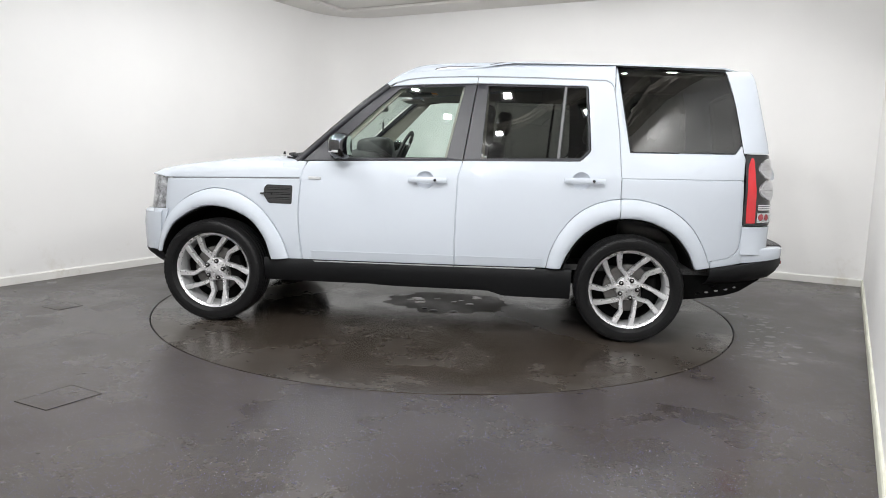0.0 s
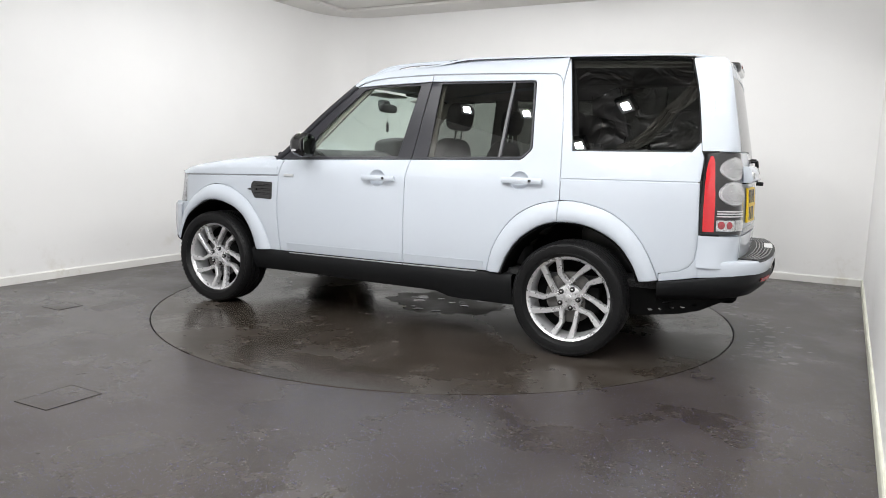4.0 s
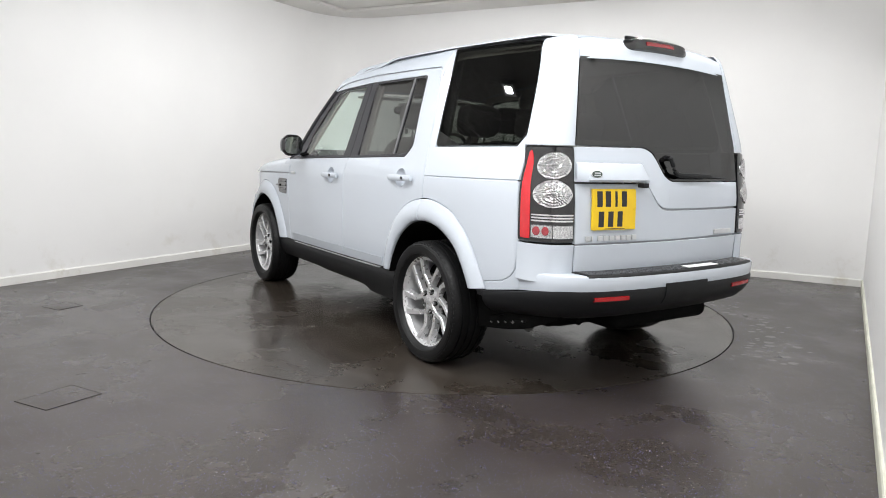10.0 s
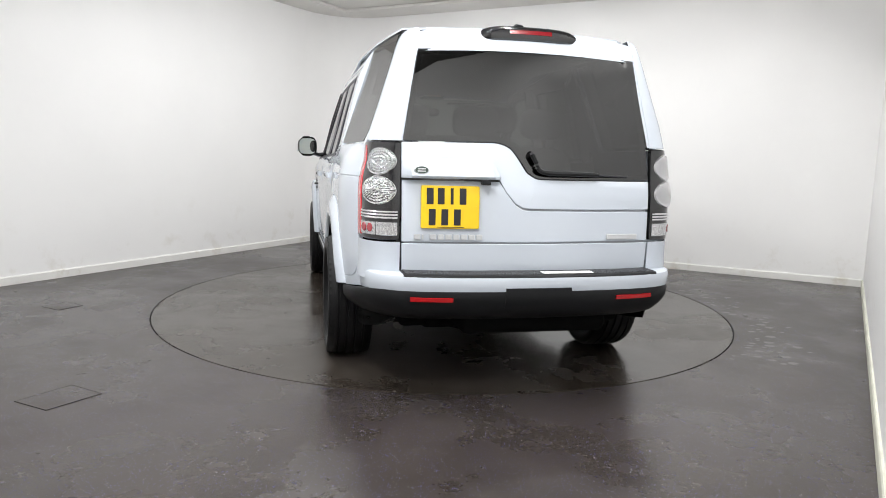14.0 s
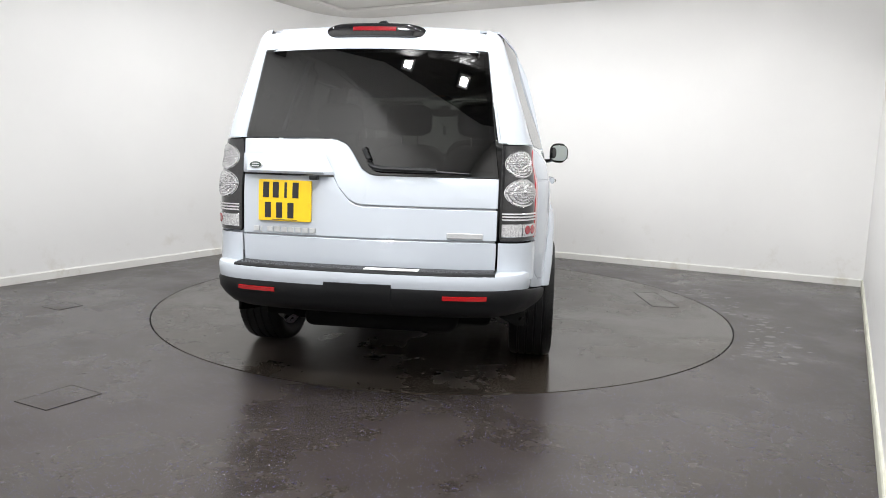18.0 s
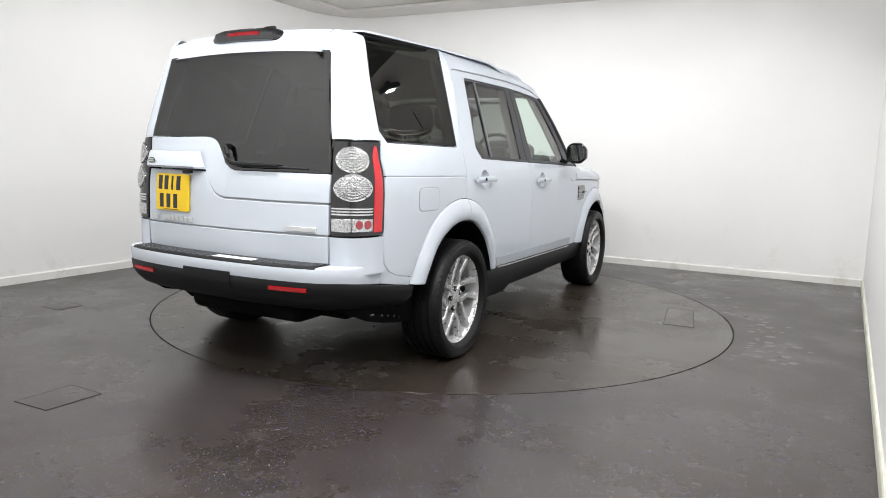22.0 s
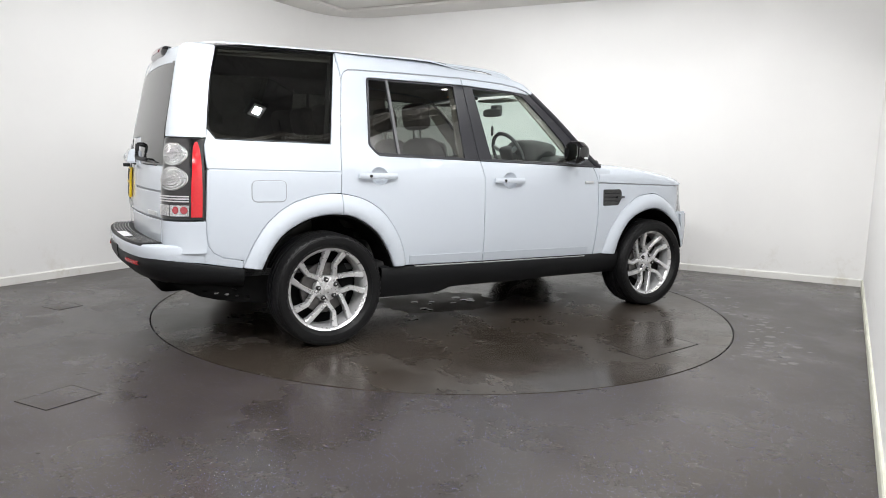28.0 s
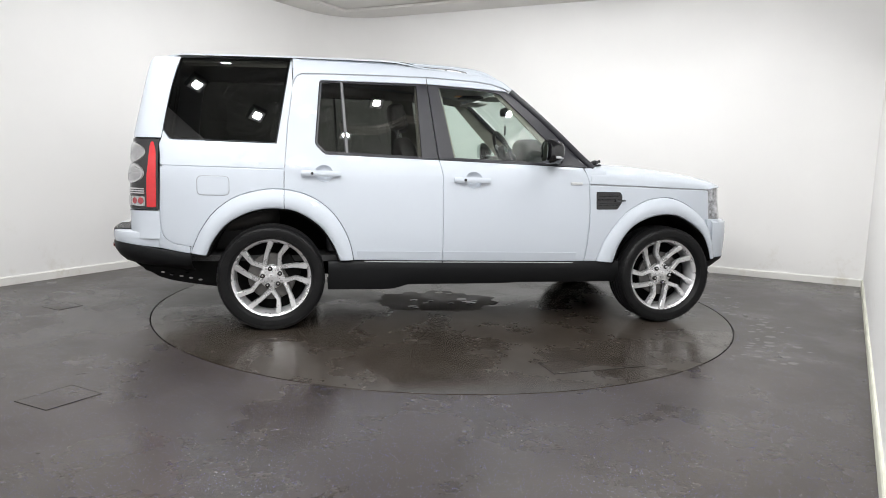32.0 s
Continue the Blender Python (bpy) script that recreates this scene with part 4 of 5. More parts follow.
def build_mirror(car, sg):
    mir = hold("wing_mirror", car)
    mir["label"] = "gloss black door mirror with a silver lower strip"
    c = Vector((0.482 if sg > 0 else 0.456, sg * 1.020, 1.272))
    bm = bmesh.new()
    bmesh.ops.create_uvsphere(bm, u_segments=28, v_segments=16, radius=1)
    for v in bm.verts:
        x, y, z = v.co
        f = lambda t, e: math.copysign(abs(t) ** e, t)
        x, y, z = f(x, 0.80), f(y, 0.74), f(z, 0.74)
        x = x * 0.100 if x > 0 else x * 0.030
        v.co = c + Vector((x + 0.02 * (y * sg), sg * 0 + y * 0.082, z * 0.086 * (1 - 0.12 * (y * sg > 0.5))))
    bmesh.ops.recalc_face_normals(bm, faces=bm.faces[:])
    part("mirror_shell", bm, GLOSS, mir)
    bm = bmesh.new()
    rows = []
    for i in range(9):
        a = math.pi * (i / 8 - 0.5) * 0.92
        rows.append([(c.x + 0.008 + 0.098 * math.cos(a) ** 0.8, c.y + 0.0865 * math.sin(a), c.z + z) for z in (-0.046, -0.030)])
    part("indicator", grid(rows, 0.004), GREYTRIM, mir, "silver indicator strip")
    bm = bmesh.new()
    vs = [bm.verts.new((c.x - 0.032, c.y + a, c.z + b)) for a, b in oblong(-0.068, 0.068, -0.066, 0.066, 0.045)]
    bm.faces.new(vs)
    ex = bmesh.ops.extrude_face_region(bm, geom=bm.faces[:])
    for v in ex["geom"]:
        if isinstance(v, bmesh.types.BMVert):
            v.co.x -= 0.003
    bmesh.ops.recalc_face_normals(bm, faces=bm.faces[:])
    part("mirror_glass", bm, MIRROR, mir)
    y0 = side_y(0.6, 1.22)
    bm = tube(bmesh.new(), [(0.60, sg * (y0 - 0.02), 1.205), (0.56, sg * (y0 + 0.05), 1.200), (0.50, sg * 0.97, 1.212)], [0.030, 0.026, 0.022], 10, flat=0.7)
    part("mirror_arm", bm, GLOSS, mir)


def build_roof_and_glass(car):
    ys = [0.0, 0.15, 0.3, 0.42, 0.52, 0.59, 0.63, 0.66]
    ys = [-y for y in reversed(ys[1:])] + ys
    xs = [-2.205, -2.15, -2.06, -1.8, -1.5, -1.33, -1.0, -0.75, -0.62, -0.52, -0.42, -0.2, 0.0, 0.1, 0.17, 0.22, 0.262]
    rows = []
    for x in xs:
        row = []
        for y in ys:
            w = float(np.interp(x, (-2.205, -2.12, -2.05, -1.33, 0.0, 0.262), (0.515, 0.555, 0.618, 0.668, 0.70, 0.735))) / 0.66
            row.append((x, y * w, roof_z(x, y) - 0.002))
        rows.append(row)
    part("roof", grid(rows, 0.01), PAINT, car, "white stepped roof panel")
    rows = [[(x, y * 0.93, roof_z(x, y) - 0.055) for y in ys] for x in xs[1:-2]]
    part("roof_lining", grid(rows, 0.006), LINER, car, "grey fabric roof lining")
    # windscreen
    rows = []
    for k in range(9):
        t = k / 8
        row = []
        for j in range(17):
            s = j / 8 - 1
            half = 0.720 * (1 - t) + 0.795 * t
            row.append((0.262 + (0.855 - 0.262) * t + (0.10 + 0.05 * t) * (1 - s * s), s * half, 1.712 + (1.172 - 1.712) * t + 0.03 * math.sin(math.pi * t)))
        rows.append(row)
    part("windscreen", grid(rows, 0.004), SCREEN_GLASS, car, "clear windscreen")
    for sg in (1, -1):
        pts = [(0.235 + 0.62 * t, sg * (side_y(0.235 + 0.62 * t, 1.706 - 0.54 * t + 0.01) - 0.012), 1.696 - 0.54 * t + 0.012 * math.sin(math.pi * t)) for t in np.linspace(0, 1, 10)]
        part("windscreen_pillar", tube(bmesh.new(), pts, 0.025, 10), SATIN, car, "satin black windscreen pillar")
    # scuttle and wipers
    rows = [[(x + 0.10 * (1 - (y / 0.8) ** 2), y, z) for y in np.linspace(-0.80, 0.80, 17)] for x, z in ((0.80, 1.165), (0.87, 1.178), (0.95, 1.188))]
    part("scuttle", grid(rows, 0.01), TRIM, car, "black scuttle panel")
    for y in (0.55, -0.15):
        bm = tube(bmesh.new(), [(0.97, y, 1.20), (0.90, y - 0.25, 1.225), (0.86, y - 0.55, 1.225)], [0.012, 0.009, 0.006], 6)
        part("wiper", bm, TRIM, car, "black windscreen wiper")
    for sg in (1, -1):
        bm = tube(bmesh.new(), [(0.84, sg * 0.80, 1.185), (0.90, sg * 0.79, 1.20), (0.95, sg * 0.74, 1.205)], [0.010, 0.020, 0.010], 8)
        part("scuttle_end", bm, TRIM, car, "black scuttle corner")
        bm = tube(bmesh.new(), [(1.10, sg * 0.42, 1.200), (1.10, sg * 0.42, 1.222)], [0.012, 0.007], 8)
        part("washer_jet", bm, TRIM, car, "small black washer jet")


def build_front(car):
    # clamshell bonnet, seen along its flank
    xs = [0.83, 0.90, 1.0, 1.1, 1.2, 1.35, 1.5, 1.62, 1.71, 1.78, 1.82, 1.838]
    zt = np.interp(xs, (0.83, 0.90, 1.08, 1.30, 1.517, 1.66, 1.77, 1.838), (1.185, 1.192, 1.196, 1.180, 1.152, 1.122, 1.088, 1.040))
    rows = []
    for x, top in zip(xs, zt):
        zb = float(np.interp(x, (0.83, 1.3, 1.80, 1.86), (1.048, 1.036, 1.022, 1.020)))
        yb = side_y(min(x, 1.80), 1.04) - 0.002
        row = []
        for k in range(33):
            a = math.pi * k / 32
            c, s = math.cos(a), math.sin(a)
            row.append((x + (0.22 * (x > 1.5) * ((x - 1.5) / 0.30)) * (1 - abs(c) ** 2) ** 1.0, math.copysign(abs(c) ** 0.34, c) * yb, zb + (top - zb) * abs(s) ** 0.55))
        rows.append(row)
    part("bonnet", grid(rows, 0.008), PAINT, car, "white clamshell bonnet")
    half = [(1.77, 0.848), (1.885, 0.832), (1.96, 0.795), (2.02, 0.72), (2.065, 0.60), (2.10, 0.40), (2.12, 0.2), (2.125, 0.0)]
    path = mirror_path(curve(half[:-1], 3)[:-1] + [half[-2], half[-1]])
    part("headlamp_band", sweep(path, [(-0.030, 1.030), (-0.024, 0.96), (-0.012, 0.86), (0.0, 0.790), (-0.02, 0.785)], None, 0.004), HEADLAMP, car, "clear headlamps and grille band")
    path = mirror_path([(1.850, 0.843), (1.89, 0.832)] + curve(half[2:-1], 3)[:-1] + [half[-2], half[-1]])
    part("front_bumper", sweep(path, [(-0.03, 0.792), (0.028, 0.780), (0.044, 0.765), (0.050, 0.68), (0.046, 0.56), (0.040, 0.492), (0.01, 0.485)], None, 0.006), PAINT, car, "white front bumper")
    part("front_valance", sweep(path, [(0.042, 0.494), (0.034, 0.47), (-0.03, 0.41), (-0.10, 0.36), (-0.25, 0.33)]), TRIM, car, "black lower front valance")
    rows = [[(2.0, y, z) for y in np.linspace(-0.6, 0.6, 5)] for z in (0.8, 1.03)]
    part("grille", grid(rows, 0.03), TRIM, car, "black front grille")


def build_tail(car):
    # glass and tailgate
    cut = [(-0.652, 1.121), (-0.30, 1.119), (-0.018, 1.119, 0.035), (0.030, 1.150), (0.077, 1.222), (0.112, 1.270, 0.03), (0.178, 1.294, 0.03), (0.651, 1.290)]
    cutr = rounded(cut, 5)
    topg = [(0.571, 1.740), (0.284, 1.757), (0.0, 1.763), (-0.284, 1.757), (-0.571, 1.740)]
    gate = panel("tailgate", [(0.655, 1.288)] + [(-u * -1, v) for u, v in reversed(cutr)][1:-1] + [(-0.652, 1.119), (-0.652, 0.972), (-0.30, 0.970), (0.020, 0.972), (0.055, 0.978), (0.092, 0.998), (0.142, 1.055), (0.175, 1.113), (0.30, 1.114), (0.655, 1.116)], rear, PAINT, car)
    gate["label"] = "white upper tailgate with a stepped lower edge"
    outl = cutr + topg
    inl = [p[:2] for p in cut] + topg
    panel("rear_window", outl, rear, REAR_GLASS, gate, d=0.0, thick=0.004, label="dark tinted rear window")
    panel("rear_window_edge", outl, rear, GLOSS, gate, holes=[shrink(inl if area2(inl) > 0 else inl[::-1], 0.030)], d=-0.008, thick=0.004, label="black edge band of the rear window")
    rows = []
    for o, z, h in ((-0.085, 1.868, 0.572), (-0.045, 1.866, 0.570), (-0.014, 1.857, 0.568), (0.003, 1.838, 0.564), (0.007, 1.80, 0.566), (0.004, 1.746, 0.572), (-0.012, 1.742, 0.572)):
        rows.append([(-(rear_x(y, z) + o), y, z - 0.030 * (abs(y) / 0.56) ** 2 - (0.006 * (abs(y) / 0.56) ** 8 if o < 0.003 else 0) + (0.010 * (abs(y) / 0.56) ** 2 if z < 1.75 else 0)) for y in np.linspace(-h, h, 21)])
    part("tailgate_header", grid(rows, 0.006), PAINT, gate, "white panel above the rear window")
    low = panel("lower_tailgate", [(0.653, 1.108), (0.30, 1.107), (0.170, 1.106), (0.137, 1.051), (0.088, 0.993), (0.053, 0.972), (0.020, 0.966), (-0.30, 0.964), (-0.651, 0.966), (-0.651, 0.812), (0.0, 0.806), (0.653, 0.806)], rear, PAINT, car)
    low["label"] = "white drop-down lower tailgate"
    panel("tailgate_foot", [(0.653, 0.802), (0.0, 0.802), (-0.651, 0.806), (-0.648, 0.650), (0.648, 0.650)], rear, PAINT, low, d=0.004, label="white lower tailgate edge")
    # backing added behind the joints, its grey standing for their shade
    panel("tailgate_backing", [(0.640, 0.66), (0.640, 1.105), (0.20, 1.105), (0.10, 1.03), (0.0, 0.99), (-0.640, 0.985), (-0.640, 0.66)], rear, SEAM, car, d=-0.010, thick=0.004, gap=0, label="grey backing added behind the tailgate joints to lighten them")
    # handle grip with number plate below
    bm = bmesh.new()
    rows = []
    for z, o, y1 in ((1.118, 0.0, 0.165), (1.116, 0.050, 0.165), (1.128, 0.060, 0.168), (1.195, 0.040, 0.205), (1.210, 0.028, 0.214), (1.213, 0.0, 0.216)):
        rows.append([(-(rear_x(y, 1.15) + o * (1 if 0 < k < 12 else 0.25)), y, z) for k, y in enumerate(np.linspace(0.652, y1, 13))])
    part("grip", grid(rows, 0.004), PAINT, gate, "white grip over the number plate")
    panel("badge", ellipse(0.566, 1.156, 0.037, 0.022), rear, GREYTRIM, gate, d=0.058, thick=0.012, gap=0, cham=0.004, step=(0.02, 0.02), label="oval badge with a silver rim")
    panel("badge_face", ellipse(0.566, 1.156, 0.031, 0.0165), rear, plain("badge green", (0.05, 0.07, 0.06), 0.3), gate, d=0.0605, thick=0.006, gap=0, cham=0.001, step=(0.02, 0.02))
    for k, (z, w) in enumerate(((1.161, 0.018), (1.150, 0.020))):
        panel("badge_bar", [(0.566 - w, z - 0.003), (0.566 + w, z - 0.003), (0.566 + w, z + 0.003), (0.566 - w, z + 0.003)], rear, GREYTRIM, gate, d=0.062, thick=0.004, gap=0, cham=0.0005)
    part("release_button", boxed(-2.492, -2.45, 0.235, 0.275, 1.090, 1.113, bevel=0.004), TRIM, gate)
    plate = panel("number_plate", oblong(0.278, 0.561, 0.876, 1.082, 0.008), rear, YELLOW, car, d=0.018, thick=0.012, gap=0, cham=0.0015, label="square yellow number plate with dark characters as bars")
    for z0, z1, y0, count, pitch in ((0.993, 1.071, 0.519, 4, 0.053), (0.892, 0.970, 0.508, 3, 0.061)):
        for k in range(count):
            yc = y0 - pitch * k
            w = 0.0165 if not (count == 4 and k == 2) else 0.007
            panel("plate_bar", [(yc - w, z0), (yc + w, z0), (yc + w, z1), (yc - w, z1)], rear, SATIN, plate, d=0.0196, thick=0.002, gap=0, cham=0.0003)
    panel("plate_caption_bar", [(0.485, 0.8815), (0.352, 0.8815), (0.352, 0.8845), (0.485, 0.8845)], rear, SATIN, plate, d=0.0196, thick=0.002, gap=0, cham=0.0003)
    for y in (0.548, 0.291):
        panel("plate_screw", ellipse(y, 0.979, 0.006, 0.006, 10), rear, YELLOW, plate, d=0.022, thick=0.003, gap=0, cham=0.001)
    for k in range(9):
        y1 = 0.592 - 0.038 * k
        w = 0.031 if k != 1 else 0.008
        panel("lettering_bar", [(y1 - w, 0.820), (y1, 0.820), (y1, 0.846), (y1 - w, 0.846)], rear, GREYTRIM, low, d=0.010, thick=0.009, gap=0, cham=0.002)
    panel("script_badge", oblong(-0.583, -0.406, 0.823, 0.849, 0.004), rear, GREYTRIM, low, d=0.010, thick=0.009, gap=0, cham=0.002, label="silver badge strip")
    # wiper
    wip = hold("rear_wiper", gate)
    x = lambda y, z, o: -(rear_x(y, z) + o)
    bm = tube(bmesh.new(), [(x(0.013, 1.243, 0.0), 0.013, 1.243), (x(0.013, 1.243, 0.035), 0.013, 1.243)], [0.016, 0.012], 12)
    part("pivot", bm, GLOSS, wip)
    bm = tube(bmesh.new(), curve([(x(0.013, 1.24, 0.032), 0.013, 1.243), (x(-0.01, 1.20, 0.030), -0.010, 1.200), (x(-0.04, 1.16, 0.028), -0.042, 1.158), (x(-0.2, 1.152, 0.024), -0.20, 1.152), (x(-0.345, 1.150, 0.02), -0.345, 1.150)], 4), [0.012] * 8 + [0.013] * 8 + [0.009], 8)
    part("arm", bm, TRIM, wip)
    bm = tube(bmesh.new(), [(x(-0.08, 1.146, 0.012), -0.08, 1.146), (x(-0.3, 1.146, 0.012), -0.30, 1.146), (x(-0.515, 1.139, 0.010), -0.515, 1.139)], [0.007, 0.007, 0.003], 6)
    part("blade", bm, SATIN, wip)
    # high brake lamp in a black blister
    rows = []
    for z, o, h in ((1.873, -0.06, 0.228), (1.872, 0.012, 0.240), (1.862, 0.028, 0.252), (1.830, 0.030, 0.253), (1.810, 0.020, 0.240), (1.801, 0.004, 0.218)):
        rows.append([(-(rear_x(y, z) + o * min(1, (1.02 - abs(y / h)) * 5)), y, z - 0.030 * (abs(y) / 0.56) ** 2 - 0.016 * (abs(y) / h) ** 6 * (z > 1.85)) for y in np.linspace(-h, h, 25)])
    lamp = part("brake_lamp", grid(rows, 0.004), GLOSS, car, "gloss black high brake lamp housing")
    rows = [[(-(rear_x(y, z) + o), y, z - 0.030 * (abs(y) / 0.56) ** 2) for y in np.linspace(-0.11, 0.11, 11)] for z, o in ((1.852, 0.0325), (1.843, 0.0335), (1.832, 0.0335))]
    part("lens", grid(rows, 0.003), DEEP_RED, lamp, "red brake light strip")
    part("aerial_fin", tube(bmesh.new(), [(-2.10, 0, 1.880), (-2.07, 0, 1.905), (-2.05, 0, 1.922)], [0.040, 0.022, 0.006], 10), TRIM, car, "black roof aerial fin")
    for sg in (1, -1):
        wp = wrap(sg)
        # rear pillar
        zs = [1.292, 1.35, 1.42, 1.5, 1.6, 1.7, 1.77, 1.80, 1.82, 1.832, 1.840, 1.845, 1.848]
        ds = [0.0] * 7 + [-0.002, -0.006, -0.012, -0.021, -0.032, -0.046]
        rows = [[wp(u, z, d - (0.004 if u < 0 else 0.0)) for u in (-0.04, -0.001, *np.linspace(0.012, 1.0, 13))] for z, d in zip(zs, ds)]
        part("rear_pillar", grid(rows), PAINT, car, "white rear roof pillar")
        lamp = hold("tail_lamp", car)
        lamp["label"] = "tall black-framed tail lamp with two round lenses"
        panel("lamp_housing", oblong(0.02, 1.0, 0.814, 1.287, 0.03), wp, GLOSS, lamp, gap=0, d=0.002, thick=0.03, cham=0.006, step=(0.12, 0.06))
        panel("red_lens", [(0.800, 0.830), (0.955, 0.830), (0.962, 0.95), (0.962, 1.10), (0.958, 1.18), (0.945, 1.225), (0.915, 1.258), (0.880, 1.266), (0.860, 1.262), (0.840, 1.23), (0.825, 1.16), (0.805, 1.0)], wp, RED, lamp, gap=0, d=0.0035, thick=0.006, cham=0.002, step=(0.04, 0.05), label="long red light strip")
        for cz, ru, rv in ((1.193, 0.338, 0.067), (1.053, 0.348, 0.070)):
            rim = panel("lens_rim", ellipse(0.42, cz, ru, rv), wp, CHROME, lamp, gap=0, d=0.005, thick=0.006, cham=0.003, step=(0.12, 0.04))
            part("round_lens", lens_disc(wp, 0.42, cz, ru * 0.95, rv * 0.95, 0.006), LENS, lamp, "clear round lamp lens over rings of reflector cells")
        for k in range(3):
            z = 0.918 + 0.0145 * k
            panel("lens_bar", oblong(0.055, 0.775, z, z + 0.0095, 0.003), wp, CHROME, lamp, gap=0, d=0.009, thick=0.006, cham=0.002, step=(0.12, 0.1))
        panel("clear_lens", oblong(0.055, 0.410, 0.836, 0.902, 0.006), wp, LENS, lamp, gap=0, d=0.008, thick=0.006, cham=0.003, step=(0.12, 0.1))
        panel("clear_lens", oblong(0.418, 0.775, 0.836, 0.902, 0.006), wp, LENS, lamp, gap=0, d=0.007, thick=0.006, cham=0.003, step=(0.12, 0.1))
        for cu, ru, rv in ((0.690, 0.062, 0.023), (0.540, 0.062, 0.022)):
            panel("red_bulb", ellipse(cu, 0.872, ru, rv, 16), wp, PINK, lamp, gap=0, d=0.0095, thick=0.004, cham=0.003, step=(0.1, 0.05), label="red bulb behind the clear lens")
        swell = lambda u, z: 0.002 + (0.003 + 0.005 * math.exp(-((u - 0.74) / 0.22) ** 2)) * max(0.0, (0.77 - z) / 0.11) ** 1.7
        rows = [[wp(u, z, swell(u, z)) for u in np.linspace(0.012, 1.0, 15)] for z in (0.806, 0.80, 0.77, 0.75, 0.73, 0.71, 0.695, 0.68, 0.668, 0.655, 0.640, 0.620)]
        part("bumper_corner", grid(rows, 0.006), PAINT, car, "white bumper corner under the tail lamp")
    # bumper
    half = [(-2.07, 0.832), (-2.18, 0.826), (-2.30, 0.818), (-2.415, 0.782), (-2.500, 0.70), (-2.551, 0.55), (-2.583, 0.30), (-2.594, 0.0)]
    path = curve(half, 3)
    path = path + [(x, -y) for x, y in reversed(path[:-1])]
    drop = lambda x, y, z: 0.0 if z > 0.64 else -0.035 * max(0.0, min(1.0, (x + 2.46) / 0.30))
    bump_ob = part("rear_bumper", sweep(path, [(-0.16, 0.662), (-0.016, 0.664), (-0.003, 0.658), (0.002, 0.645), (0.0, 0.61), (-0.004, 0.588), (-0.02, 0.584)], drop, 0.006), PAINT, car, "white rear bumper with a step ledge")
    low_path = curve([(-1.985, 0.898), (-2.12, 0.880), (-2.22, 0.862), (-2.31, 0.832)] + half[3:], 3)
    low_path = low_path + [(x, -y) for x, y in reversed(low_path[:-1])]
    dl = lambda x, y, z: -0.068 * max(0.0, min(1.0, (x + 2.46) / 0.47)) * max(0, min(1, (z - 0.3) / 0.25))
    skirt = part("rear_skirt", sweep(low_path, [(-0.02, 0.590), (-0.003, 0.588), (0.0, 0.575), (-0.006, 0.53), (-0.03, 0.49), (-0.07, 0.45), (-0.12, 0.43), (-0.24, 0.405), (-0.38, 0.39)], dl, 0.006), TRIM, car, "black lower rear skirt")
    line = sorted((abs(p[1]), p[0]) for p in path if p[1] >= 0)
    bx = lambda y: float(np.interp(abs(y), [p[0] for p in line], [p[1] for p in line]))
    rowsf = lambda y0, y1, zz, o: [[(bx(y) - oo, y, z) for y in np.linspace(y0, y1, 13)] for z, oo in zip(zz, o)]
    pad = hold("step_pad", car)
    pad["label"] = "black ribbed step pad on the bumper"
    rows = [[(bx(y) - o, y, zz) for y in np.linspace(-0.655, 0.655, 41)] for o, zz in ((-0.16, 0.668), (-0.018, 0.668), (-0.008, 0.666), (-0.002, 0.660), (-0.002, 0.650))]
    part("pad_base", grid(rows, 0.003), TRIM, pad)
    for k in range(6):
        o0 = -0.122 + 0.0185 * k
        rows = [[(bx(y) - o, y, zz) for y in np.linspace(-0.645, 0.645, 41)] for o, zz in ((o0, 0.667), (o0 + 0.002, 0.672), (o0 + 0.008, 0.672), (o0 + 0.010, 0.667))]
        part("rib", grid(rows, 0.001), RIB, pad)
    rows = [[(bx(y) - o, y, zz) for y in np.linspace(-0.288, -0.022, 9)] for o, zz in ((-0.070, 0.6755), (-0.018, 0.6745))]
    part("pad_label", grid(rows, 0.002), WHITE_PLATE, pad, "plain white label")
    rows = rowsf(-0.163, 0.170, (0.606, 0.604, 0.57, 0.535, 0.495), (-0.002, 0.004, 0.005, 0.000, -0.024))
    part("tow_cover", grid(rows, 0.006), TRIM, car, "black towing eye cover")
    for y0, y1 in ((0.425, 0.625), (-0.620, -0.410)):
        rows = rowsf(y0, y1, (0.560, 0.558, 0.540, 0.538), (-0.004, 0.006, 0.006, -0.004))
        part("reflector", grid(rows, 0.003), REFLECT, car, "red bumper reflector")
    for y in (0.70, 0.27, -0.27, -0.70):
        bm = lathe(bmesh.new(), [(0.001, -0.004), (0.011, -0.003), (0.013, 0.0)], 14, "x", (bx(y) * (0.995 if abs(y) < 0.6 else 0.968) + 0.001, y, 0.535))
        part("parking_sensor", bm, SATIN, car)


def rim_mesh():
    bm = bmesh.new()
    lathe(bm, [(0.268, -0.11), (0.262, -0.05), (0.250, 0.0), (0.252, 0.070), (0.262, 0.086), (0.276, 0.094), (0.282, 0.092), (0.284, 0.084)], 80)
    return bm


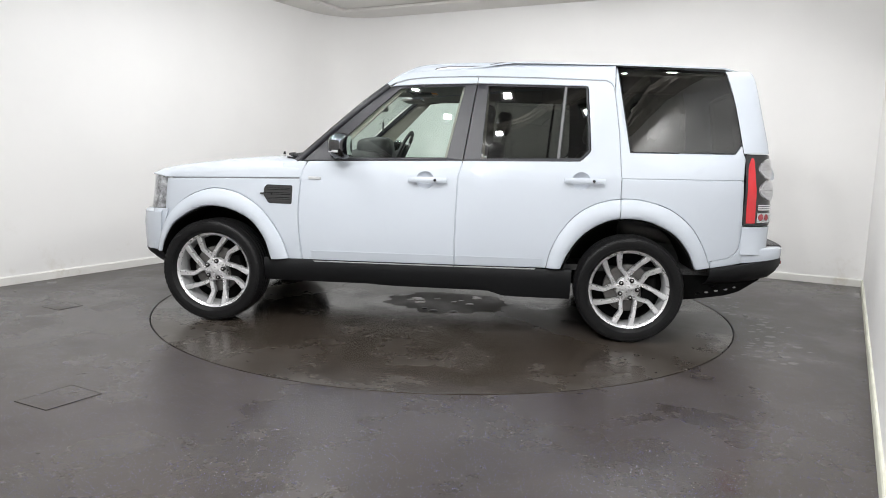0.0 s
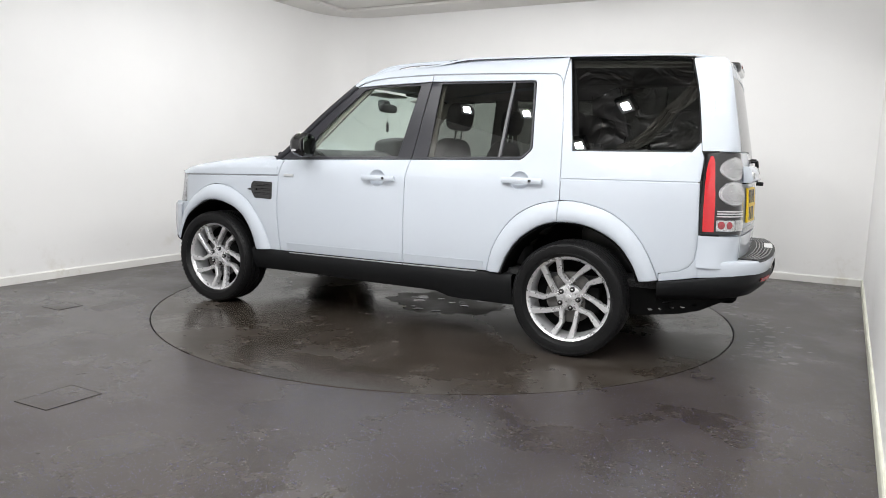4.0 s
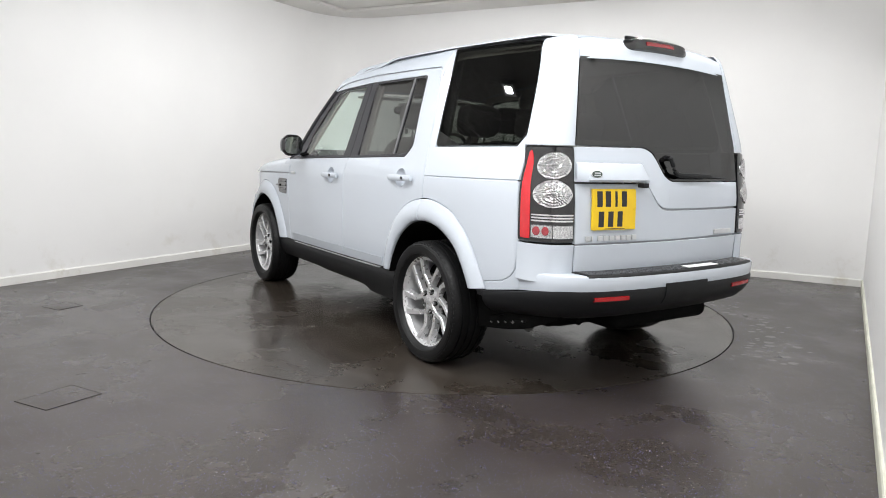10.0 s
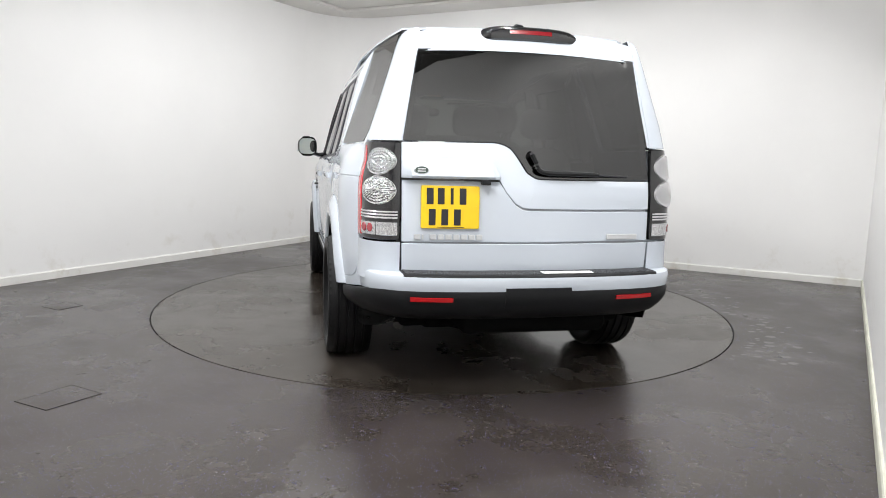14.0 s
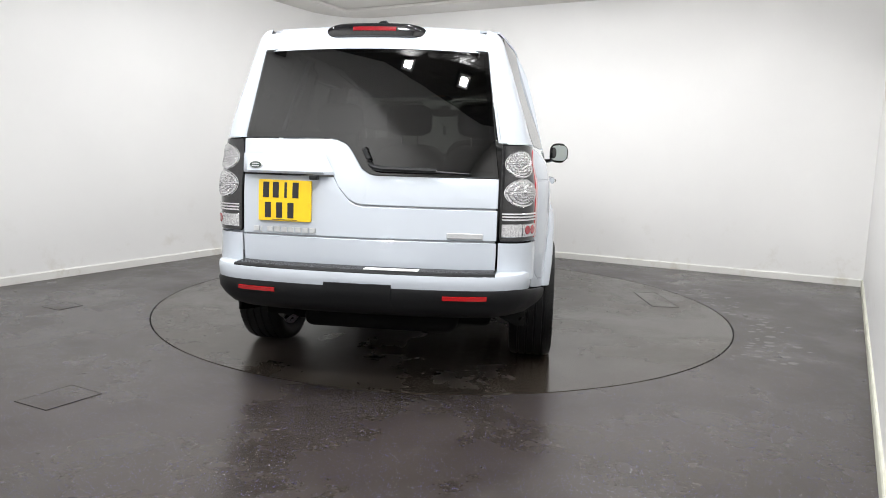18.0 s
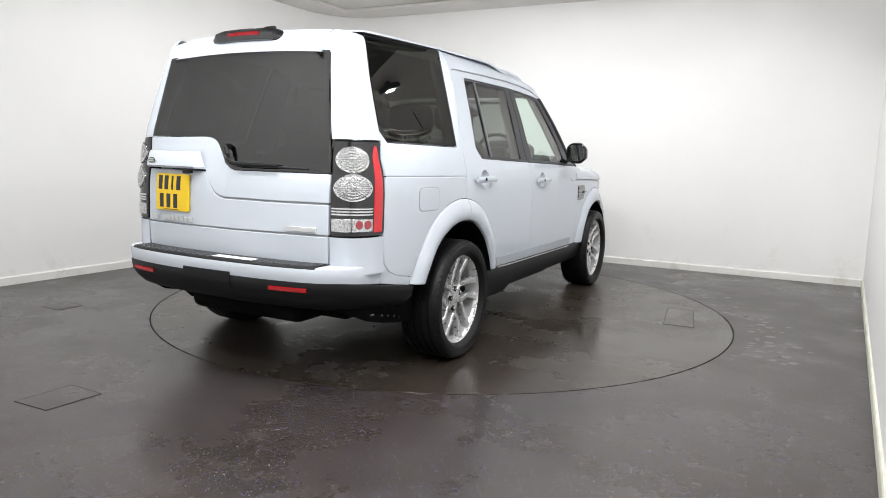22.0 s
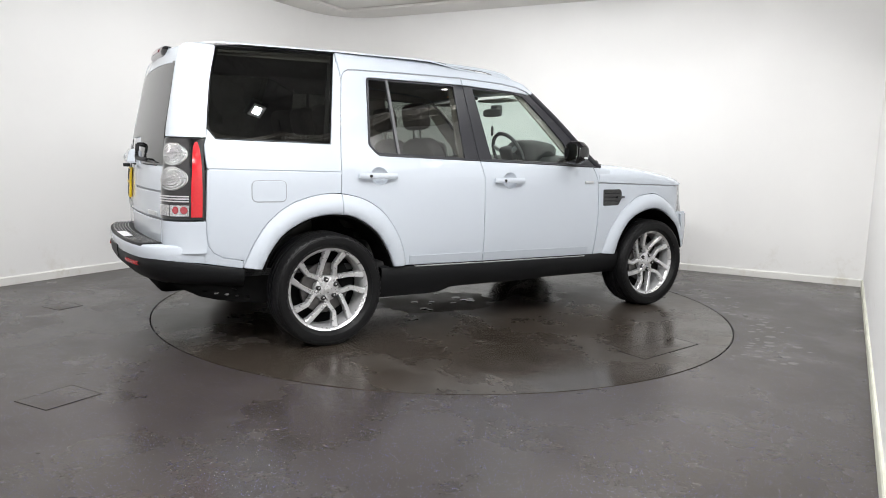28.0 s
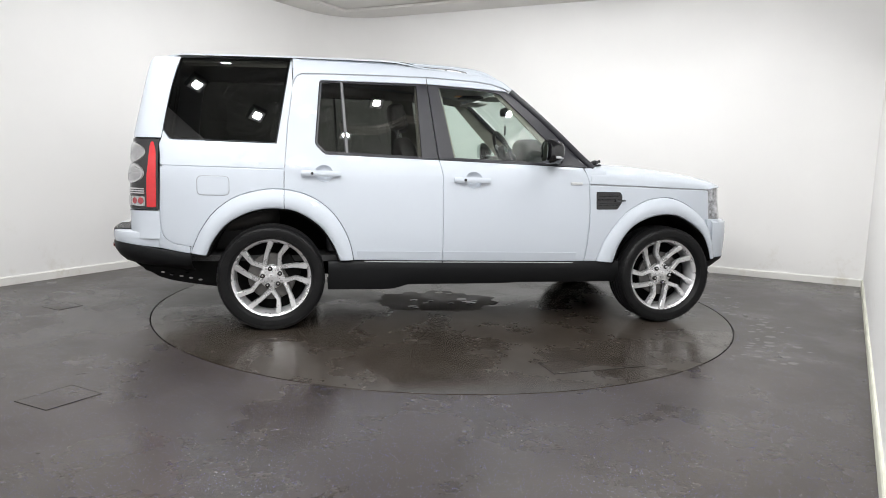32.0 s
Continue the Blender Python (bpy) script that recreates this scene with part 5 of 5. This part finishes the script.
def spoke_mesh(which):
    """One bent spoke; the wheel's outer face looks along +y."""
    if which == 0:
        line = [(0.030, 0.0, 0.0), (0.096, 0.0, 0.0), (0.166, 14.6, 0.0), (0.258, 8.5, 0.0)]
    else:
        line = [(0.030, -3.0, 0.0), (0.096, -6.0, 0.0), (0.172, -27.0, 0.0), (0.260, -37.5, 0.0)]
    pts = []
    for r, a, _ in line:
        t = radians(98 + a)
        pts.append(Vector((r * math.cos(t), r * math.sin(t))))
    ys = [0.066, 0.062, 0.070, 0.086]
    wid = [0.024, 0.0155, 0.0145, 0.0200]
    bm = bmesh.new()
    rings = []
    for i, p in enumerate(pts):
        a, b = pts[max(0, i - 1)], pts[min(3, i + 1)]
        t = (b - a).normalized()
        n = Vector((-t.y, t.x))
        w, y = wid[i], ys[i]
        prof = [(-w * 1.12, -0.040), (-w, -0.006), (-w * 0.72, 0.0), (w * 0.72, 0.0), (w, -0.006), (w * 1.12, -0.040)]
        # seen from outside x runs to the left, so the outline is mirrored
        rings.append([bm.verts.new((-(p.x + n.x * s), y + d, p.y + n.y * s)) for s, d in prof])
    for a, b in zip(rings, rings[1:]):
        for k in range(5):
            bm.faces.new((a[k], a[k + 1], b[k + 1], b[k]))
        bm.faces.new((a[5], a[0], b[0], b[5]))
    bm.faces.new(rings[0]), bm.faces.new(rings[-1])
    bmesh.ops.recalc_face_normals(bm, faces=bm.faces[:])
    return bm


def build_wheel(car, cx, sg, yaw=0.0, spin=0.0, y0=0.800, R=0.373):
    W = 0.128
    wheel = hold("wheel", car)
    wheel["label"] = "silver bent-spoke alloy wheel with a black tyre"
    wheel.matrix_local = Matrix.Translation((cx, sg * y0, R - 0.003)) @ Matrix.Rotation(0 if sg > 0 else math.pi, 4, "Z") @ Matrix.Rotation(radians(spin), 4, "Y") @ Matrix.Diagonal((R / 0.373, 1, R / 0.373, 1))
    prof = [(0.272, -W * 0.80), (0.300, -W * 0.97), (0.335, -W), (0.358, -W * 0.93), (0.368, -W * 0.80)]
    for g in (-0.55, -0.18, 0.18, 0.55):
        a, b = W * g - 0.005, W * g + 0.005
        prof += [(0.3715, a - 0.002), (0.363, a), (0.363, b), (0.3715, b + 0.002)]
    prof += [(0.368, W * 0.80), (0.358, W * 0.93), (0.346, W * 0.985), (0.343, W * 0.975), (0.340, W * 0.995), (0.320, W * 1.0), (0.300, W * 0.965), (0.298, W * 0.945), (0.296, W * 0.955), (0.280, W * 0.84), (0.274, W * 0.72)]
    bm = lathe(bmesh.new(), prof, 96)
    tyre = part("tyre", bm, RUBBER, wheel)
    bm = bmesh.new()
    for i in range(60):
        for s in (1, -1):
            m = Matrix.Rotation(2 * math.pi * (i + 0.25 * s) / 60, 4, "Y") @ Matrix.Translation((0, s * W * 0.84, 0.3645)) @ Matrix.Rotation(radians(-22 * s), 4, "X")
            box(bm, -0.010, 0.010, -0.016, 0.016, -0.004, 0.0002, m=m)
    tagged(part("tread", bm, RUBBER, tyre), kind="stuff")
    rim = part("rim", rim_mesh(), ALLOY, wheel)
    if "spoke0" not in SHARED:
        for k in (0, 1):
            tmp = spoke_mesh(k)
            me = bpy.data.meshes.new("spoke")
            tmp.to_mesh(me)
            tmp.free()
            me.materials.append(ALLOY)
            SHARED["spoke%d" % k] = me
    for i in range(5):
        for k in (0, 1):
            sp = new("spoke", SHARED["spoke%d" % k])
            sp.parent = rim
            sp.matrix_local = Matrix.Rotation(2 * math.pi * i / 5, 4, "Y")
    bm = lathe(bmesh.new(), [(0.001, 0.069), (0.020, 0.0685), (0.029, 0.066), (0.031, 0.060)], 32)
    part("centre_cap", bm, ALLOY, rim, "silver centre cap")
    bm = lathe(bmesh.new(), [(0.030, 0.062), (0.060, 0.060), (0.082, 0.052), (0.088, 0.020)], 40)
    part("hub_face", bm, ALLOY, rim)
    for i in range(5):
        a = 2 * math.pi * i / 5 + radians(98 + 43)
        # black disc on the hub stands for the shade in the nut's recess
        bm = lathe(bmesh.new(), [(0.001, 0.0678), (0.0150, 0.0678), (0.0172, 0.0668), (0.0172, 0.050)], 16, "y", (-0.063 * math.cos(a), 0, 0.063 * math.sin(a)))
        part("nut_recess_shade", bm, GLOSS, rim)
        bm = lathe(bmesh.new(), [(0.001, 0.0765), (0.0075, 0.0755), (0.0095, 0.070), (0.0095, 0.055)], 6, "y", (-0.063 * math.cos(a), 0, 0.063 * math.sin(a)))
        part("wheel_nut", bm, CHROME, rim)
    bm = lathe(bmesh.new(), [(0.248, -0.05), (0.248, 0.02), (0.251, 0.072)], 64)
    part("barrel", bm, ALLOY_IN, rim)
    bm = lathe(bmesh.new(), [(0.05, 0.012), (0.165, 0.012), (0.168, 0.004), (0.168, -0.010), (0.05, -0.012)], 48)
    part("brake_disc", bm, STEEL, wheel, "steel brake disc")
    bm = bmesh.new()
    box(bm, -0.19, -0.10, -0.03, 0.035, -0.085, 0.085, bevel=0.012)
    part("brake_caliper", bm, UNDER, wheel)
    bm = lathe(bmesh.new(), [(0.02, -0.06), (0.246, -0.06), (0.246, -0.055), (0.02, -0.05)], 40)
    part("back_plate", bm, UNDER, wheel)
    return wheel


SHARED = {}


def build_under(car):
    for sg in (1, -1):
        edge = [(-2.38, 0.43), (-2.30, 0.39), (-2.22, 0.352), (-2.12, 0.328), (-2.02, 0.310), (-1.90, 0.292), (-1.83, 0.284), (-1.80, 0.31)]
        flat = lambda u, v, d: (u, sg * (0.80 - 0.10 * max(0.0, (-2.15 - u) / 0.2) + d), v)
        slots = [ellipse(-2.19 + 0.062 * k, 0.383 - 0.013 * k, 0.014, 0.007, 10) for k in range(5)]
        panel("wheel_shield", [(-2.38, 0.50)] + edge + [(-1.80, 0.50)], flat, UNDER, car, holes=slots, gap=0, thick=0.008, cham=0.002, step=(0.2, 0.2), label="black slotted shield behind the rear wheel")
    bm = tube(bmesh.new(), curve([(-1.70, 0.50, 0.37), (-1.88, 0.54, 0.35), (-1.98, 0.57, 0.325), (-2.03, 0.60, 0.295)], 4), 0.030, 12)
    part("tailpipe", bm, STEEL, car, "down-turned steel tailpipe")
    part("floor_pan", boxed(-2.2, 1.75, -0.62, 0.62, 0.33, 0.45, bevel=0.03), UNDER, car, "black underbody")
    part("cabin_floor", boxed(-2.25, 0.95, -0.80, 0.80, 0.46, 0.50), CABIN, car, "dark cabin carpet")
    part("side_member", boxed(-1.0, 1.0, 0.40, 0.52, 0.25, 0.36, bevel=0.02), UNDER, car)
    part("side_member", boxed(-1.0, 1.0, -0.52, -0.40, 0.25, 0.36, bevel=0.02), UNDER, car)
    bm = tube(bmesh.new(), curve([(0.6, -0.25, 0.30), (-0.6, -0.28, 0.29), (-1.2, -0.30, 0.36), (-1.7, 0.42, 0.36), (-2.20, 0.46, 0.385), (-2.28, 0.46, 0.375)], 5), 0.030, 12)
    part("exhaust_pipe", bm, UNDER, car, "black exhaust pipe")
    part("silencer", boxed(-2.15, -1.95, 0.05, 0.50, 0.30, 0.45, bevel=0.05), UNDER, car)
    part("spare_cradle", boxed(-2.40, -1.70, -0.46, 0.34, 0.325, 0.44, bevel=0.05), UNDER, car, "black spare wheel carrier")
    for x in (-1.4425, 1.4425):
        bm = tube(bmesh.new(), [(x, -0.75, 0.37), (x, -0.3, 0.34), (x, 0.3, 0.34), (x, 0.75, 0.37)], [0.05, 0.04, 0.04, 0.05], 10)
        part("axle", bm, UNDER, car)
        for sg in (1, -1):
            bm = tube(bmesh.new(), [(x, sg * 0.70, 0.28), (x + 0.02, sg * 0.35, 0.25)], [0.045, 0.05], 8)
            part("suspension_arm", bm, UNDER, car)


def cushion(bm, sx, sy, sz, m, e=0.55):
    """A soft block."""
    r = bmesh.ops.create_uvsphere(bm, u_segments=18, v_segments=12, radius=1)
    f = lambda t: math.copysign(abs(t) ** e, t)
    for v in r["verts"]:
        v.co = m @ Vector((f(v.co.x) * sx, f(v.co.y) * sy, f(v.co.z) * sz))
    return bm


def build_seat(car, x, y, width, back_z, name, head=True, colour=None):
    seat = hold(name, car)
    seat["label"] = "dark leather car seat with a headrest"
    mat = colour or SEAT
    part("seat_cushion", cushion(bmesh.new(), 0.26, width / 2, 0.09, pose(x, y, 0.72, 0, -6)), mat, seat)
    part("seat_base", boxed(x - 0.22, x + 0.2, y - width * 0.42, y + width * 0.42, 0.50, 0.68, bevel=0.02), CABIN, seat)
    part("backrest", cushion(bmesh.new(), 0.085, width / 2, (back_z - 0.70) / 2, pose(x - 0.30 - 0.04, y, (back_z + 0.70) / 2, 0, -14)), mat, seat)
    if head:
        hx = x - 0.30 - 0.04 - 0.25 * (back_z - 0.9)
        for s in (-0.05, 0.05):
            part("headrest_post", tube(bmesh.new(), [(hx + 0.02, y + s, back_z - 0.05), (hx, y + s, back_z + 0.12)], 0.007, 6), CHROME, seat)
        part("headrest", cushion(bmesh.new(), 0.062, 0.150, 0.100, pose(hx, y, back_z + 0.145, 0, -10)), mat, seat)
    return seat


def build_cabin(car):
    for x, y in ((0.02, 0.38), (-0.10, -0.38)):
        build_seat(car, x, y, 0.52, 1.36, "front_seat")
    for y in (0.46, 0.0, -0.46):
        build_seat(car, -0.86, y, 0.49, 1.30, "rear_seat", True)
    for y in (0.36, -0.36):
        build_seat(car, -1.66, y, 0.44, 1.10, "third_row_seat", False)
    rows = []
    for x, z in ((0.36, 0.80), (0.41, 1.08), (0.45, 1.18), (0.51, 1.225), (0.62, 1.245), (0.74, 1.215), (0.84, 1.160)):
        rows.append([(x + 0.08 * (1 - (y / 0.8) ** 2) * (x > 0.6), y, z + 0.02 * math.exp(-((y + 0.38) / 0.2) ** 2) * (z > 1.1)) for y in np.linspace(-0.79, 0.79, 25)])
    part("dashboard", grid(rows, 0.02), CABIN, car, "dark dashboard")
    part("centre_console", boxed(-0.35, 0.45, -0.13, 0.13, 0.50, 0.80, bevel=0.03), CABIN, car, "dark centre console")
    part("instrument_hood", cushion(bmesh.new(), 0.15, 0.21, 0.11, pose(0.55, -0.38, 1.255, 0, 6)), CABIN, car, "dark instrument hood")
    wheel = hold("steering_wheel", car)
    wheel["label"] = "black steering wheel on the right-hand side"
    wheel.matrix_local = pose(0.316, -0.38, 1.243, 0, 65, 0)
    n = 40
    bm = bmesh.new()
    prof = [(0.185 + 0.016 * math.cos(a), 0.014 * math.sin(a)) for a in np.linspace(0, 2 * math.pi, 10, endpoint=False)]
    lathe(bm, prof, n, "z", closed=True)
    part("wheel_rim", bm, CABIN, wheel)
    part("airbag", cushion(bmesh.new(), 0.075, 0.085, 0.03, Matrix.Identity(4)), CABIN, wheel)
    for a in (0, 115, 245):
        m = Matrix.Rotation(radians(a), 4, "Z")
        part("spoke", boxed(0.06, 0.18, -0.018, 0.018, -0.008, 0.008, bevel=0.004, m=m), GREYTRIM, wheel)
    bm = tube(bmesh.new(), [(0.33, -0.38, 1.235), (0.48, -0.38, 1.16)], 0.04, 10)
    part("steering_column", bm, CABIN, car)
    mir = hold("rear_view_mirror", car)
    part("mirror_body", cushion(bmesh.new(), 0.022, 0.130, 0.036, pose(0.415, 0.0, 1.600, 0, 0, 0)), CABIN, mir)
    part("mirror_stem", tube(bmesh.new(), [(0.42, 0, 1.60), (0.455, 0, 1.645)], [0.012, 0.02], 8), CABIN, mir)
    part("sensor_pod", cushion(bmesh.new(), 0.04, 0.05, 0.035, pose(0.455, 0, 1.635)), CABIN, mir)
    fresh = hold("air_freshener", car)
    part("card", cushion(bmesh.new(), 0.004, 0.018, 0.042, pose(0.418, 0.0, 1.445)), CABIN, fresh)
    part("string", tube(bmesh.new(), [(0.418, 0, 1.48), (0.418, 0, 1.57)], 0.0012, 4), CABIN, fresh)
    for y in (0.35, -0.35):
        part("sun_visor", boxed(0.14, 0.30, y - 0.18, y + 0.18, 1.665, 1.68, bevel=0.006), LINER, car, "grey sun visor")
    part("roof_console", boxed(0.02, 0.20, -0.09, 0.09, 1.69, 1.715, bevel=0.01), CABIN, car)
    part("courtesy_light", boxed(-0.02, 0.03, -0.05, 0.05, 1.705, 1.715), plain("courtesy light", (0.8, 0.35, 0.12), 0.4), car, "small amber courtesy light")
    part("load_cover", boxed(-2.2, -2.0, -0.6, 0.6, 0.50, 0.9, bevel=0.04), CABIN, car, "dark boot trim")


def build_car():
    car = hold("car")
    tagged(car, "white four-wheel-drive car with stepped roof and black sills on the turntable", "car")
    for sg in (1, -1):
        build_side(car, sg)
    build_roof_and_glass(car)
    build_front(car)
    build_tail(car)
    for cx, sg, spin, y0 in ((1.462, 1, 9, 0.83), (-1.460, 1, 0, 0.834), (1.458, -1, -4, 0.83), (-1.460, -1, 30, 0.834)):
        build_wheel(car, cx, sg, 0, spin, y0, 0.368 if cx > 0 else 0.364)
    build_under(car)
    build_cabin(car)
    return car


build_room()
COVER = build_floor_covers()
TURNTABLE = build_turntable(COVER)
build_lamps()
build_drops()
build_cloth((3.30, 0.10, 2.80), (1.25, -3.40, 2.80), 0.10, 0.085, "pale creased cloth gathered along the wall top")
build_cloth((1.85, -2.30, 2.97), (0.00, -3.55, 2.97), 0.09, 0.045, "thin pale cloth slung between the ceiling lamps")
CAR = build_car()
for ob in bpy.data.objects:
    if ob.type == "MESH" and ob.data.materials and ob.data.materials[0] in (CLEAR_GLASS, DARK_GLASS, REAR_GLASS, QUARTER_GLASS, SCREEN_GLASS):
        ob.visible_shadow = False


def heading(t):
    """The car's heading in degrees: the table turns clockwise at a nearly even pace."""
    s = (t - 16.0) / 16.0
    return 174.90 - 5.20374 * t + 0.0071990 * t ** 2 - 0.00018122 * t ** 3 + 0.5 * s + 0.4 * s ** 2 + 0.5 * s ** 3


def motions():
    turn, ride = [], []
    for i in range(17):
        t = 2.0 * i
        a = radians(heading(t))
        x, y = 0.0976, 0.0898
        ride.append((t, pose(x * math.cos(a) - y * math.sin(a), x * math.sin(a) + y * math.cos(a), 0.001, 0, 0, heading(t))))
        turn.append((t, pose(0, 0, 0, 0, 0, heading(t))))
    walk(CAR, ride)
    walk(TURNTABLE, turn)


motions()
